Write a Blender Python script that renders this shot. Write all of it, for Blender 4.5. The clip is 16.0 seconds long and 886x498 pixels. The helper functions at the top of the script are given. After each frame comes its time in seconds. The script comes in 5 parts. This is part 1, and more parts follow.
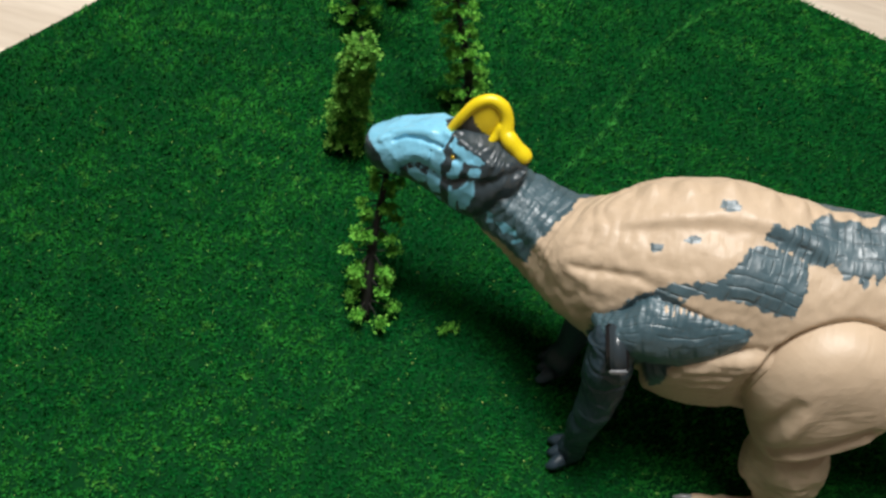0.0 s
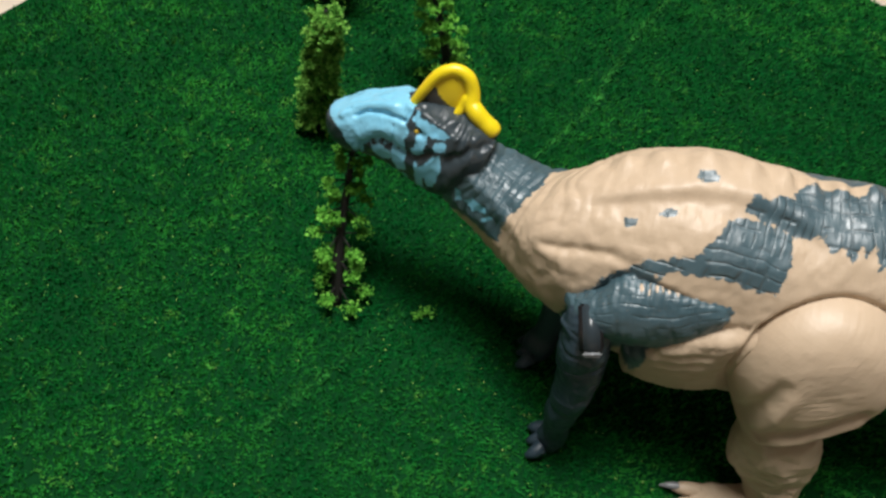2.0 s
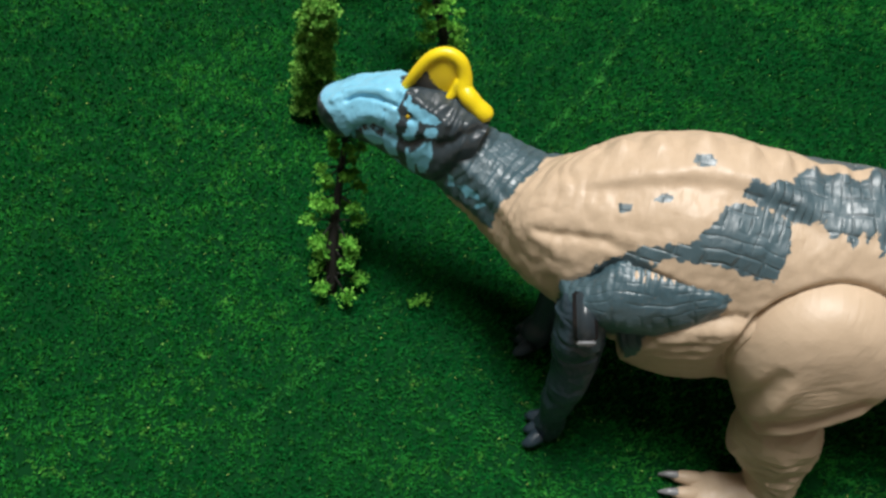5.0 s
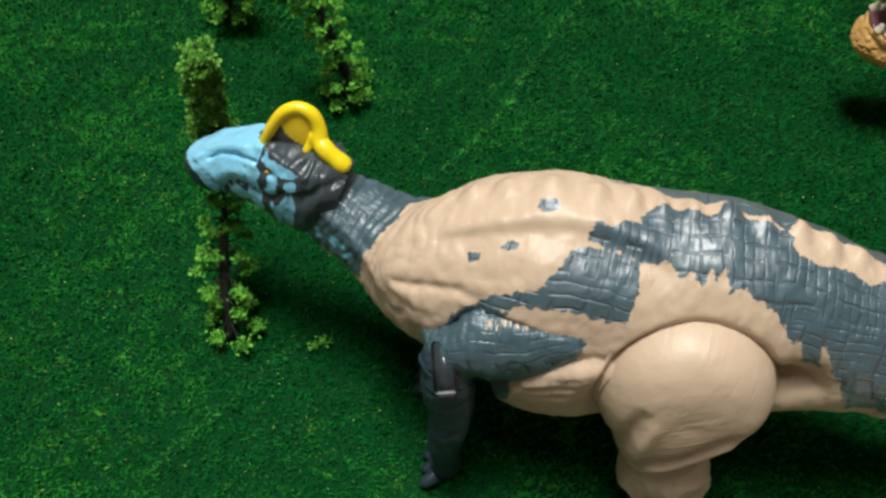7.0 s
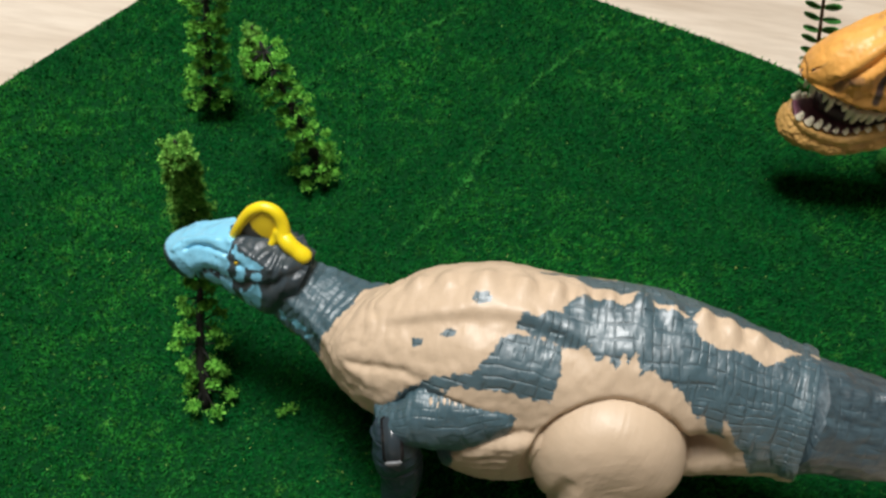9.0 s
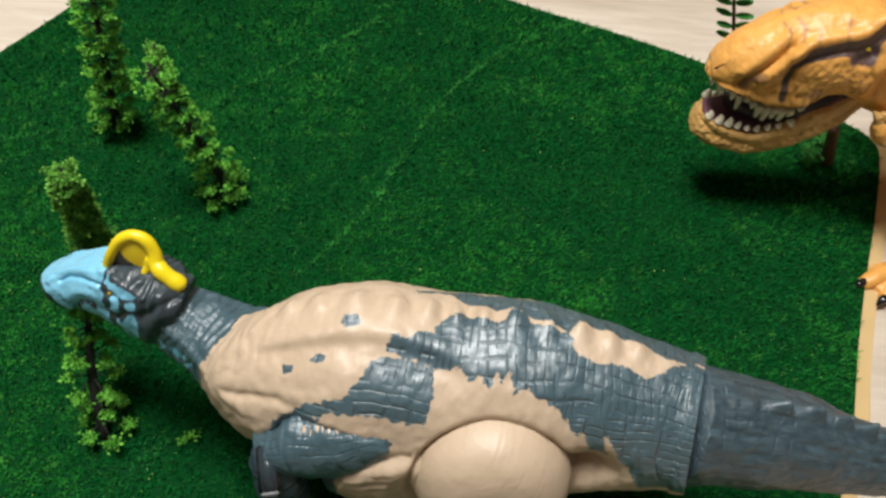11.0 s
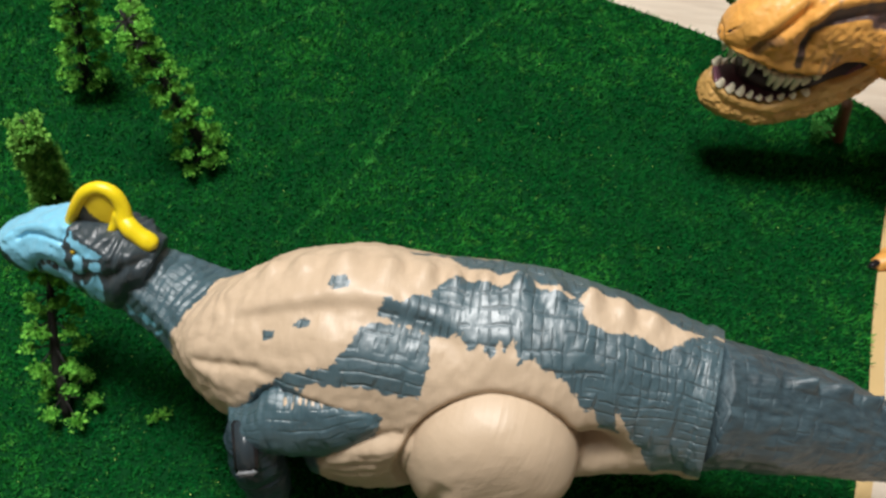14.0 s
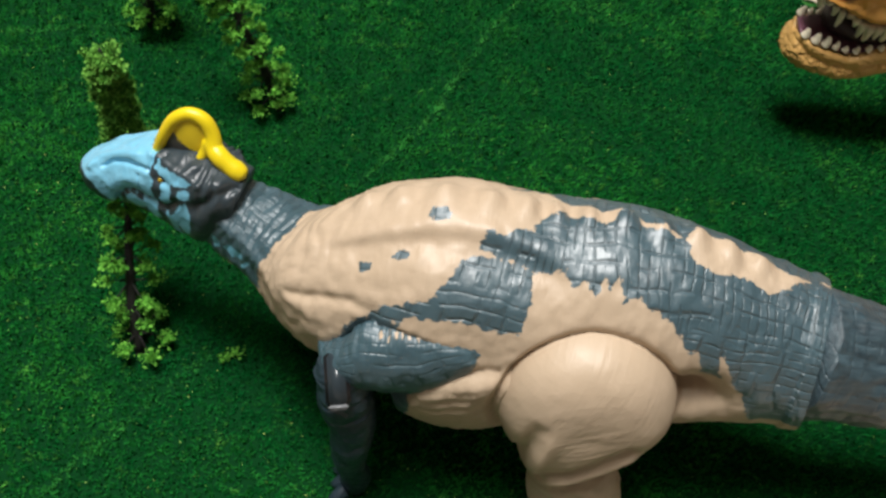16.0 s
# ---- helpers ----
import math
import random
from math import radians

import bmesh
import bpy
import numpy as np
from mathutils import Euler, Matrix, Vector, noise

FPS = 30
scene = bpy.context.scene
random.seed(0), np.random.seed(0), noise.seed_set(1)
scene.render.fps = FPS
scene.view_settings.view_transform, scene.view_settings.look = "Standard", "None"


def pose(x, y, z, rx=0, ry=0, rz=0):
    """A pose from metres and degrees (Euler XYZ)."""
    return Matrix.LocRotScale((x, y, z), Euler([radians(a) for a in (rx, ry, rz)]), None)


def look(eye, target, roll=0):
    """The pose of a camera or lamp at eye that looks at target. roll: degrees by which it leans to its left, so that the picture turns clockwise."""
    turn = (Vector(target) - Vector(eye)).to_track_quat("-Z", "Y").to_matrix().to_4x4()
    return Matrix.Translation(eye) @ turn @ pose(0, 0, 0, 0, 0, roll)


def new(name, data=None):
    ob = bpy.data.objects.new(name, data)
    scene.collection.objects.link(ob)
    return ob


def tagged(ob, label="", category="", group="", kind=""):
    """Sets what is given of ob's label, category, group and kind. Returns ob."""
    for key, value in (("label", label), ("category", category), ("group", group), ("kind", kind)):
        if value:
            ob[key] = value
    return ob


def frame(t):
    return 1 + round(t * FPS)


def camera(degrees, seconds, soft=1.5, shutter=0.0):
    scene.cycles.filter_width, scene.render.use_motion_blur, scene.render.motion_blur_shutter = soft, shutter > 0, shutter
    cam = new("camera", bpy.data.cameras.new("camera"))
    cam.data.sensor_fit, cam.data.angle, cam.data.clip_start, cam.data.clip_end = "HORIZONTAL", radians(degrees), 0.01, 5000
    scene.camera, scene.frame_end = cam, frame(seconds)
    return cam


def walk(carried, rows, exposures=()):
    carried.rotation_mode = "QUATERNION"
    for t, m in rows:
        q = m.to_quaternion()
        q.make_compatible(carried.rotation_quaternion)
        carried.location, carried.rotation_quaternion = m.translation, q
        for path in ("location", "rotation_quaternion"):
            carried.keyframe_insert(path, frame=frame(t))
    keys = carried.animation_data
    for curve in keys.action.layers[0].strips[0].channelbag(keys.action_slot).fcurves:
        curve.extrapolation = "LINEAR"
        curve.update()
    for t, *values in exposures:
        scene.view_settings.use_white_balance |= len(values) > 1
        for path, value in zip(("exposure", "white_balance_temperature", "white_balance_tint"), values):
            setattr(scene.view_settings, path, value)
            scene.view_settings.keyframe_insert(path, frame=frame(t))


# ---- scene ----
cam = camera(53.5, 16.0, 2.8)
PATH = [
    (0, (0.105, 0.135, 0.251), (0.247, 1.295, -1.372), 19.3),
    (0.5, (0.106, 0.134, 0.259), (0.244, 1.299, -1.361), 18.5),
    (1, (0.118, 0.143, 0.242), (0.189, 1.265, -1.412), 15.0),
    (1.5, (0.121, 0.143, 0.244), (0.201, 1.273, -1.404), 15.7),
    (2, (0.119, 0.142, 0.242), (0.234, 1.277, -1.401), 17.3),
    (2.5, (0.115, 0.14, 0.248), (0.252, 1.273, -1.395), 18.4),
    (3, (0.114, 0.138, 0.25), (0.228, 1.283, -1.386), 17.4),
    (3.2, (0.116, 0.14, 0.246), (0.229, 1.273, -1.398), 17.2),
    (5.3, (0.128, 0.148, 0.24), (0.212, 1.238, -1.435), 15.7),
    (5.5, (0.139, 0.152, 0.24), (0.205, 1.232, -1.442), 14.0),
    (6, (0.148, 0.155, 0.253), (0.216, 1.239, -1.427), 13.2),
    (6.5, (0.155, 0.16, 0.244), (0.221, 1.226, -1.447), 12.6),
    (7, (0.162, 0.164, 0.253), (0.2, 1.237, -1.434), 10.5),
    (7.5, (0.153, 0.158, 0.268), (0.2, 1.27, -1.395), 12.2),
    (8, (0.153, 0.156, 0.28), (0.202, 1.297, -1.362), 12.1),
    (8.5, (0.164, 0.159, 0.283), (0.201, 1.298, -1.361), 10.6),
    (9, (0.171, 0.162, 0.285), (0.217, 1.3, -1.359), 10.5),
    (9.5, (0.183, 0.167, 0.286), (0.238, 1.296, -1.364), 9.9),
    (9.7, (0.185, 0.168, 0.287), (0.244, 1.298, -1.362), 9.8),
    (11.8, (0.217, 0.178, 0.282), (0.274, 1.321, -1.358), 7.9),
    (12, (0.22, 0.18, 0.277), (0.28, 1.315, -1.368), 7.9),
    (12.5, (0.224, 0.184, 0.264), (0.328, 1.311, -1.384), 10.2),
    (13, (0.228, 0.183, 0.276), (0.382, 1.342, -1.347), 11.3),
    (13.5, (0.222, 0.181, 0.272), (0.381, 1.34, -1.35), 12.0),
    (14, (0.201, 0.176, 0.263), (0.298, 1.317, -1.376), 11.1),
    (14.5, (0.199, 0.175, 0.263), (0.243, 1.307, -1.385), 9.1),
    (15, (0.198, 0.175, 0.255), (0.241, 1.281, -1.411), 9.0),
    (15.5, (0.193, 0.174, 0.25), (0.247, 1.264, -1.426), 9.9),
    (16, (0.183, 0.17, 0.251), (0.254, 1.259, -1.426), 11.7),
]
walk(cam, [(t, look(eye, target, roll)) for t, eye, target, roll in PATH])

# ---- light ----
world = bpy.data.worlds.new("room_dimness")
world.use_nodes = True
world.node_tree.nodes["Background"].inputs[0].default_value = (1.0, 0.95, 0.88, 1)
world.node_tree.nodes["Background"].inputs[1].default_value = 0.008
scene.world = world
lamp = bpy.data.lights.new("desk_lamp_light", "AREA")
lamp.shape, lamp.size, lamp.energy, lamp.color = "DISK", 0.26, 7.5, (1.0, 0.975, 0.945)
lamp_ob = new("desk_lamp_light", lamp)
lamp_ob.matrix_world = look((0.03, 0.42, 0.90), (0.18, 0.33, 0.0))
# unseen wide overhead lamp, added as soft fill beside the near key
lamp = bpy.data.lights.new("overhead_fill_light", "AREA")
lamp.shape, lamp.size, lamp.energy, lamp.color = "DISK", 0.90, 30.0, (1.0, 0.975, 0.945)
lamp_ob = new("overhead_fill_light", lamp)
lamp_ob.matrix_world = look((-0.20, 0.40, 2.25), (0.2, 0.33, 0.0))


# ---- materials ----
class Nodes:
    """A short way to write node trees."""

    def __init__(self, name):
        self.mat = bpy.data.materials.new(name)
        self.mat.use_nodes = True
        self.t = self.mat.node_tree
        self.bsdf = self.t.nodes["Principled BSDF"]

    def add(self, kind, props=(), **ins):
        n = self.t.nodes.new(kind)
        if "attribute_name" in props:
            n.attribute_name = props["attribute_name"]
        if "operation" in props:
            n.operation = props["operation"]
        for k, v in ins.items():
            self.put(n, k.replace("_", " "), v)
        return n

    def put(self, n, key, v):
        sock = n.inputs[int(key)] if key.isdigit() else n.inputs[key]
        if isinstance(v, bpy.types.NodeSocket):
            self.t.links.new(v, sock)
        else:
            sock.default_value = v

    def coord(self, which="Object"):
        return self.add("ShaderNodeTexCoord").outputs[which]

    def noise(self, scale, detail=4.0, rough=0.6, vec=None):
        return self.add("ShaderNodeTexNoise", Vector=vec or self.coord(), Scale=scale, Detail=detail, Roughness=rough).outputs["Fac"]

    def attr(self, name):
        return self.add("ShaderNodeAttribute", {"attribute_name": name}).outputs["Fac"]

    def maths(self, op, a, b=0.0, c=0.0):
        n = self.t.nodes.new("ShaderNodeMath")
        n.operation = op
        for i, v in enumerate((a, b, c)):
            self.put(n, str(i), v)
        return n.outputs[0]

    def ramp(self, fac, stops):
        n = self.t.nodes.new("ShaderNodeValToRGB")
        self.put(n, "0", fac)
        e = n.color_ramp.elements
        while len(e) < len(stops):
            e.new(0.5)
        for el, (p, c) in zip(e, stops):
            el.position = p
            el.color = (*c, 1) if len(c) == 3 else c
        return n.outputs[0]

    def mix(self, fac, a, b, blend="MIX"):
        n = self.t.nodes.new("ShaderNodeMix")
        n.data_type, n.blend_type = "RGBA", blend
        self.put(n, "0", fac)
        self.put(n, "6", a if not isinstance(a, tuple) else (*a, 1))
        self.put(n, "7", b if not isinstance(b, tuple) else (*b, 1))
        return n.outputs[2]

    def step(self, v, edge=0.0, soft=0.0001):
        """0 below the edge, 1 above it, with a short soft passage."""
        n = self.t.nodes.new("ShaderNodeMapRange")
        self.put(n, "0", v)
        self.put(n, "1", edge - soft)
        self.put(n, "2", edge + soft)
        return n.outputs[0]

    def bump(self, height, strength=0.5, distance=0.0005, under=None):
        n = self.add("ShaderNodeBump", Strength=strength, Distance=distance, Height=height)
        if under is not None:
            self.put(n, "Normal", under)
        return n.outputs[0]

    def done(self, color, rough=0.5, normal=None, spec=0.5, **more):
        self.put(self.bsdf, "Base Color", color if not isinstance(color, tuple) else (*color, 1))
        self.put(self.bsdf, "Roughness", rough)
        self.put(self.bsdf, "Specular IOR Level", spec)
        if normal is not None:
            self.put(self.bsdf, "Normal", normal)
        for k, v in more.items():
            self.put(self.bsdf, k.replace("_", " "), v)
        return self.mat


def make_wood_floor():
    n = Nodes("pale_limed_wood")
    m = n.add("ShaderNodeMapping", Vector=n.coord())
    m.inputs["Rotation"].default_value = (0, 0, radians(-17))
    m.inputs["Scale"].default_value = (1.0, 7.0, 1.0)
    v = m.outputs[0]
    grain = n.noise(38, 6, 0.65, v)
    broad = n.noise(7, 3, 0.5, v)
    col = n.ramp(broad, [(0.3, (0.50, 0.42, 0.33)), (0.55, (0.62, 0.54, 0.44)), (0.75, (0.70, 0.63, 0.53))])
    col = n.mix(n.ramp(grain, [(0.35, (0, 0, 0)), (0.6, (1, 1, 1))]), n.mix(0.35, col, (0.40, 0.32, 0.24)), col)
    knot = n.add("ShaderNodeVectorMath", {"operation": "DISTANCE"})
    n.put(knot, "0", n.coord())
    knot.inputs[1].default_value = (0.397, 0.321, 0.0)
    ring = n.maths("MULTIPLY", n.maths("ADD", knot.outputs["Value"], n.maths("MULTIPLY", n.noise(160), 0.007)), 40.0)
    col = n.mix(n.ramp(ring, [(0.24, (0.75, 0.75, 0.75)), (0.33, (0.15, 0.15, 0.15)), (0.40, (0.55, 0.55, 0.55)), (0.52, (0, 0, 0))]), col, (0.36, 0.27, 0.19))
    return n.done(col, 0.55, n.bump(grain, 0.15, 0.0004))


def make_plain(name, color, rough=0.8, vary=0.06, scale=30.0, spec=0.5):
    n = Nodes(name)
    f = n.noise(scale)
    dark = tuple(c * (1 - vary * 2) for c in color)
    return n.done(n.mix(f, dark, color), rough, n.bump(n.noise(scale * 8), 0.15, 0.0003), spec)


def make_grass():
    n = Nodes("grass_fibre")
    pick = n.add("ShaderNodeNewGeometry").outputs["Random Per Island"]
    patch = n.noise(55, 4, 0.6)
    wide = n.noise(11, 3, 0.5)
    clump = n.noise(330, 3, 0.65)
    flaw = n.noise(150, 4, 0.7)
    col = n.ramp(pick, [(0.0, (0.003, 0.094, 0.015)), (0.5, (0.004, 0.116, 0.018)), (0.94, (0.007, 0.133, 0.021)), (0.985, (0.025, 0.22, 0.035)), (1.0, (0.14, 0.34, 0.06))])
    col = n.mix(n.ramp(patch, [(0.46, (0, 0, 0)), (0.66, (0.8, 0.8, 0.8))]), col, (0.038, 0.295, 0.036))
    col = n.mix(n.ramp(clump, [(0.50, (0, 0, 0)), (0.64, (0.75, 0.75, 0.75))]), col, (0.030, 0.26, 0.036))
    col = n.mix(n.ramp(n.noise(240, 3, 0.55), [(0.36, (0.65, 0.65, 0.65)), (0.50, (0, 0, 0))]), col, (0.001, 0.060, 0.011))
    col = n.mix(n.ramp(flaw, [(0.58, (0, 0, 0)), (0.70, (0.8, 0.8, 0.8))]), col, (0.13, 0.44, 0.06))
    col = n.mix(n.ramp(flaw, [(0.30, (0.7, 0.7, 0.7)), (0.45, (0, 0, 0))]), col, (0.001, 0.065, 0.013))
    col = n.mix(n.ramp(wide, [(0.40, (0, 0, 0)), (0.60, (0.7, 0.7, 0.7))]), col, (0.001, 0.078, 0.016))
    col = n.mix(n.maths("MULTIPLY", n.attr("worn"), n.ramp(n.noise(140, 3), [(0.35, (0, 0, 0)), (0.6, (1, 1, 1))])), col, (0.06, 0.34, 0.06))
    return n.done(col, 0.8, spec=0.05)


def make_leaf(name, dark, light):
    n = Nodes(name)
    pick = n.add("ShaderNodeNewGeometry").outputs["Random Per Island"]
    col = n.mix(pick, dark, light)
    col = n.mix(n.ramp(n.noise(400), [(0.5, (0, 0, 0)), (0.7, (0.4, 0.4, 0.4))]), col, dark)
    return n.done(col, 0.8, spec=0.1)


WOOD_FLOOR = make_wood_floor()
# assumed wall and ceiling tones, set by how much fill they bounce
WALL_PAINT = make_plain("bounce_wall_paint", (0.42, 0.40, 0.37), 0.9, 0.02, 3)
CEILING_PAINT = make_plain("bounce_ceiling_paint", (0.50, 0.48, 0.44), 0.9, 0.02, 3)
GRASS = make_grass()
MAT_TURF = make_plain("dark_green_turf_base", (0.002, 0.046, 0.010), 0.95, 0.15, 200, 0.1)
MAT_BACKING = make_plain("tan_mat_backing", (0.62, 0.44, 0.20), 0.85, 0.08, 90)
LEAF = make_leaf("foam_leaf", (0.038, 0.20, 0.018), (0.23, 0.62, 0.085))
LEAF_DENSE = make_leaf("foam_leaf_dense", (0.040, 0.18, 0.022), (0.25, 0.56, 0.095))
FERN = make_leaf("plastic_fern_green", (0.03, 0.19, 0.03), (0.09, 0.36, 0.08))
FLECK = make_leaf("pale_fibre", (0.06, 0.30, 0.05), (0.45, 0.60, 0.16))
BARK = make_plain("dark_twig", (0.008, 0.008, 0.006), 0.7, 0.2, 300)
TWIG_BROWN = make_plain("brown_plastic_stem", (0.14, 0.07, 0.035), 0.6, 0.2, 300)


# ---- building helpers ----
def mesh_from(name, verts, faces, smooth=True):
    me = bpy.data.meshes.new(name)
    me.from_pydata([tuple(v) for v in verts], [], faces)
    if smooth:
        me.polygons.foreach_set("use_smooth", [True] * len(me.polygons))
    me.update()
    return me


def with_field(me, name, values):
    a = me.attributes.new(name, "FLOAT", "POINT")
    a.data.foreach_set("value", np.asarray(values, np.float32).ravel())
    return me


def put_mesh(name, me, material, parent=None, label=""):
    me.materials.append(material)
    ob = new(name, me)
    if parent is not None:
        ob.parent = parent
    return tagged(ob, label)


def part(name, bm, material, parent=None, label="", smooth=True):
    me = bpy.data.meshes.new(name)
    if smooth:
        for f in bm.faces:
            f.smooth = True
    bm.to_mesh(me)
    bm.free()
    return put_mesh(name, me, material, parent, label)


def thing(name, label, category, group="", at=(0, 0, 0)):
    ob = new(name)
    ob.empty_display_size = 0.01
    ob.location = at
    return tagged(ob, label, category, group)


def curve_at(knots, n):
    """Smooth values between rows of knots: n rows of a Catmull-Rom curve, centripetal in the first three columns."""
    k = np.array(knots, float)
    d = np.sqrt(np.maximum(1e-9, np.linalg.norm(np.diff(k[:, :3], axis=0), axis=1)))
    u = np.concatenate([[0], np.cumsum(d)])
    out = []
    for q in np.linspace(0, u[-1], n):
        i = min(max(int(np.searchsorted(u, q) - 1), 0), len(k) - 2)
        p0, p1, p2, p3 = k[max(i - 1, 0)], k[i], k[i + 1], k[min(i + 2, len(k) - 1)]
        h = u[i + 1] - u[i]
        h0 = u[i] - u[i - 1] if i else h
        h2 = u[i + 2] - u[i + 1] if i + 2 < len(u) else h
        m1 = (p2 - p0) / (h0 + h)
        m2 = (p3 - p1) / (h + h2)
        s = (q - u[i]) / h
        out.append((2 * s**3 - 3 * s**2 + 1) * p1 + (s**3 - 2 * s**2 + s) * h * m1 + (3 * s**2 - 2 * s**3) * p2 + (s**3 - s**2) * h * m2)
    return np.array(out)


def loft(knots, n, m, up=(0, 0, 1), square=0.0, close=True):
    """Rings round a smooth line. A knot is x, y, z, half width, half height above and half height below. Ring points start at the side
    to the line's right and go over the top. Returns points (n, m, 3), the outward ways and the sections."""
    c = curve_at(knots, n)
    p = c[:, :3]
    tan = np.gradient(p, axis=0)
    tan /= np.linalg.norm(tan, axis=1)[:, None]
    side = np.cross(tan, np.array(up, float))
    side /= np.linalg.norm(side, axis=1)[:, None]
    top = np.cross(side, tan)
    a = np.linspace(0, 2 * np.pi, m, endpoint=False)
    ca, sa = np.cos(a), np.sin(a)
    if square:
        r = (np.abs(ca) ** (2 + square) + np.abs(sa) ** (2 + square)) ** (-1 / (2 + square))
        ca, sa = ca * r, sa * r
    w, ht, hb = (np.maximum(c[:, i], 2e-5) for i in (3, 4, 5))
    hh = np.where(sa[None, :] > 0, ht[:, None], hb[:, None])
    off = side[:, None, :] * (w[:, None] * ca)[..., None] + top[:, None, :] * (hh * sa)[..., None]
    out = off / np.maximum(np.linalg.norm(off, axis=2), 1e-9)[..., None]
    return p[:, None, :] + off, out, c, a


def grid_faces(n, m):
    i, j = np.meshgrid(np.arange(n - 1), np.arange(m), indexing="ij")
    a, b = i * m + j, i * m + (j + 1) % m
    f = np.stack([a, a + m, b + m, b], axis=-1).reshape(-1, 4).tolist()
    return f + [list(range(m)), list(range(n * m - 1, (n - 1) * m - 1, -1))]


def loft_mesh(name, pts):
    n, m = pts.shape[:2]
    return mesh_from(name, pts.reshape(-1, 3), grid_faces(n, m))


def tube(name, knots, material, parent=None, label="", n=16, m=10, up=(0, 0, 1)):
    """A plain rounded limb: knots are x, y, z, radius."""
    k = [(*q[:3], q[3], q[3], q[3]) if len(q) == 4 else q for q in knots]
    return put_mesh(name, loft_mesh(name, loft(k, n, m, up)[0]), material, parent, label)


def ball(name, at, r, material, parent=None, label="", scale=(1, 1, 1), seg=14):
    bm = bmesh.new()
    bmesh.ops.create_uvsphere(bm, u_segments=seg, v_segments=seg * 2 // 3, radius=r)
    bmesh.ops.scale(bm, vec=scale, verts=bm.verts)
    bmesh.ops.translate(bm, vec=at, verts=bm.verts)
    return part(name, bm, material, parent, label)


def fbm(p, scale, octaves=3, seed=0.0):
    """Noise at each row of p, about -1 to 1."""
    flat = np.asarray(p, float).reshape(-1, 3) * scale + seed
    v = np.array([noise.fractal(Vector(q), 0.9, 2.0, octaves) for q in flat])
    return v.reshape(np.asarray(p).shape[:-1])


def box(name, lo, hi, material, kind="structure"):
    bm = bmesh.new()
    bmesh.ops.create_cube(bm, size=1)
    bmesh.ops.scale(bm, vec=[b - a for a, b in zip(lo, hi)], verts=bm.verts)
    bmesh.ops.translate(bm, vec=[(a + b) / 2 for a, b in zip(lo, hi)], verts=bm.verts)
    return tagged(part(name, bm, material, smooth=False), kind=kind)


# ---- room ----
FLOOR_Z = -0.0035
tagged(box("floor", (-2.0, -1.8, -0.08), (2.4, 2.6, FLOOR_Z), WOOD_FLOOR), "pale limed wood boards with soft grain", "floor")
# walls and ceiling stay out of view, added to bounce soft fill
tagged(box("wall_north", (-2.0, 2.6, FLOOR_Z), (2.4, 2.7, 2.4), WALL_PAINT), "unseen cream wall added to bounce light", "wall")
tagged(box("wall_south", (-2.0, -1.9, FLOOR_Z), (2.4, -1.8, 2.4), WALL_PAINT), "unseen cream wall added to bounce light", "wall")
tagged(box("wall_east", (2.4, -1.9, FLOOR_Z), (2.5, 2.7, 2.4), WALL_PAINT), "unseen cream wall added to bounce light", "wall")
tagged(box("wall_west", (-2.1, -1.9, FLOOR_Z), (-2.0, 2.7, 2.4), WALL_PAINT), "unseen cream wall added to bounce light", "wall")
tagged(box("ceiling", (-2.1, -1.9, 2.4), (2.5, 2.7, 2.5), CEILING_PAINT), "unseen pale ceiling added to bounce light", "ceiling")

# ---- grass mat ----
MAT_EDGE = [(-0.15, 0.172), (-0.045, 0.3555), (-0.014, 0.4120), (0.0225, 0.4725), (0.078, 0.566), (0.093, 0.571), (0.243, 0.5238),
            (0.292, 0.5098), (0.339, 0.4935), (0.393, 0.4680), (0.4045, 0.4590), (0.4062, 0.4480), (0.398, 0.4170), (0.3856, 0.3783), (0.3762, 0.3468), (0.3670, 0.3110),
            (0.357, 0.2830), (0.322, 0.160), (0.30, 0.08), (-0.12, 0.08)]
CREASES = [((0.1096, 0.4330), (0.1355, 0.4605), 0.0013), ((0.1355, 0.4605), (0.1705, 0.4995), 0.0012), ((0.1617, 0.3527), (0.1799, 0.3878), 0.0010), ((0.1799, 0.3878), (0.1873, 0.4073), 0.0010), ((0.1873, 0.4073), (0.2135, 0.4611), 0.0009),
           ((0.2135, 0.4611), (0.2285, 0.4867), 0.0010), ((0.2285, 0.4867), (0.2615, 0.5094), 0.0010), ((0.0944, 0.2325), (0.1053, 0.2504), 0.0006), ((0.1053, 0.2504), (0.1243, 0.2811), 0.0006), ((0.02, 0.40), (0.10, 0.425), 0.0006)]


def inside(poly, x, y):
    """Which of the places lie within a closed outline."""
    hit = np.zeros(x.shape, bool)
    for (x0, y0), (x1, y1) in zip(poly, poly[1:] + poly[:1]):
        if y0 != y1:
            hit ^= ((y0 > y) != (y1 > y)) & (x < (x1 - x0) * (y - y0) / (y1 - y0) + x0)
    return hit


def away(a, b, x, y):
    """Distance from a straight piece."""
    ax, ay, bx, by = *a, *b
    t = np.clip(((x - ax) * (bx - ax) + (y - ay) * (by - ay)) / ((bx - ax) ** 2 + (by - ay) ** 2), 0, 1)
    return np.hypot(x - ax - t * (bx - ax), y - ay - t * (by - ay))


def outline_distance(poly, x, y):
    """Distance from an outline, positive within."""
    d = np.min([away(p, q, x, y) for p, q in zip(poly, poly[1:] + poly[:1])], axis=0)
    return np.where(inside(poly, x, y), d, -d)


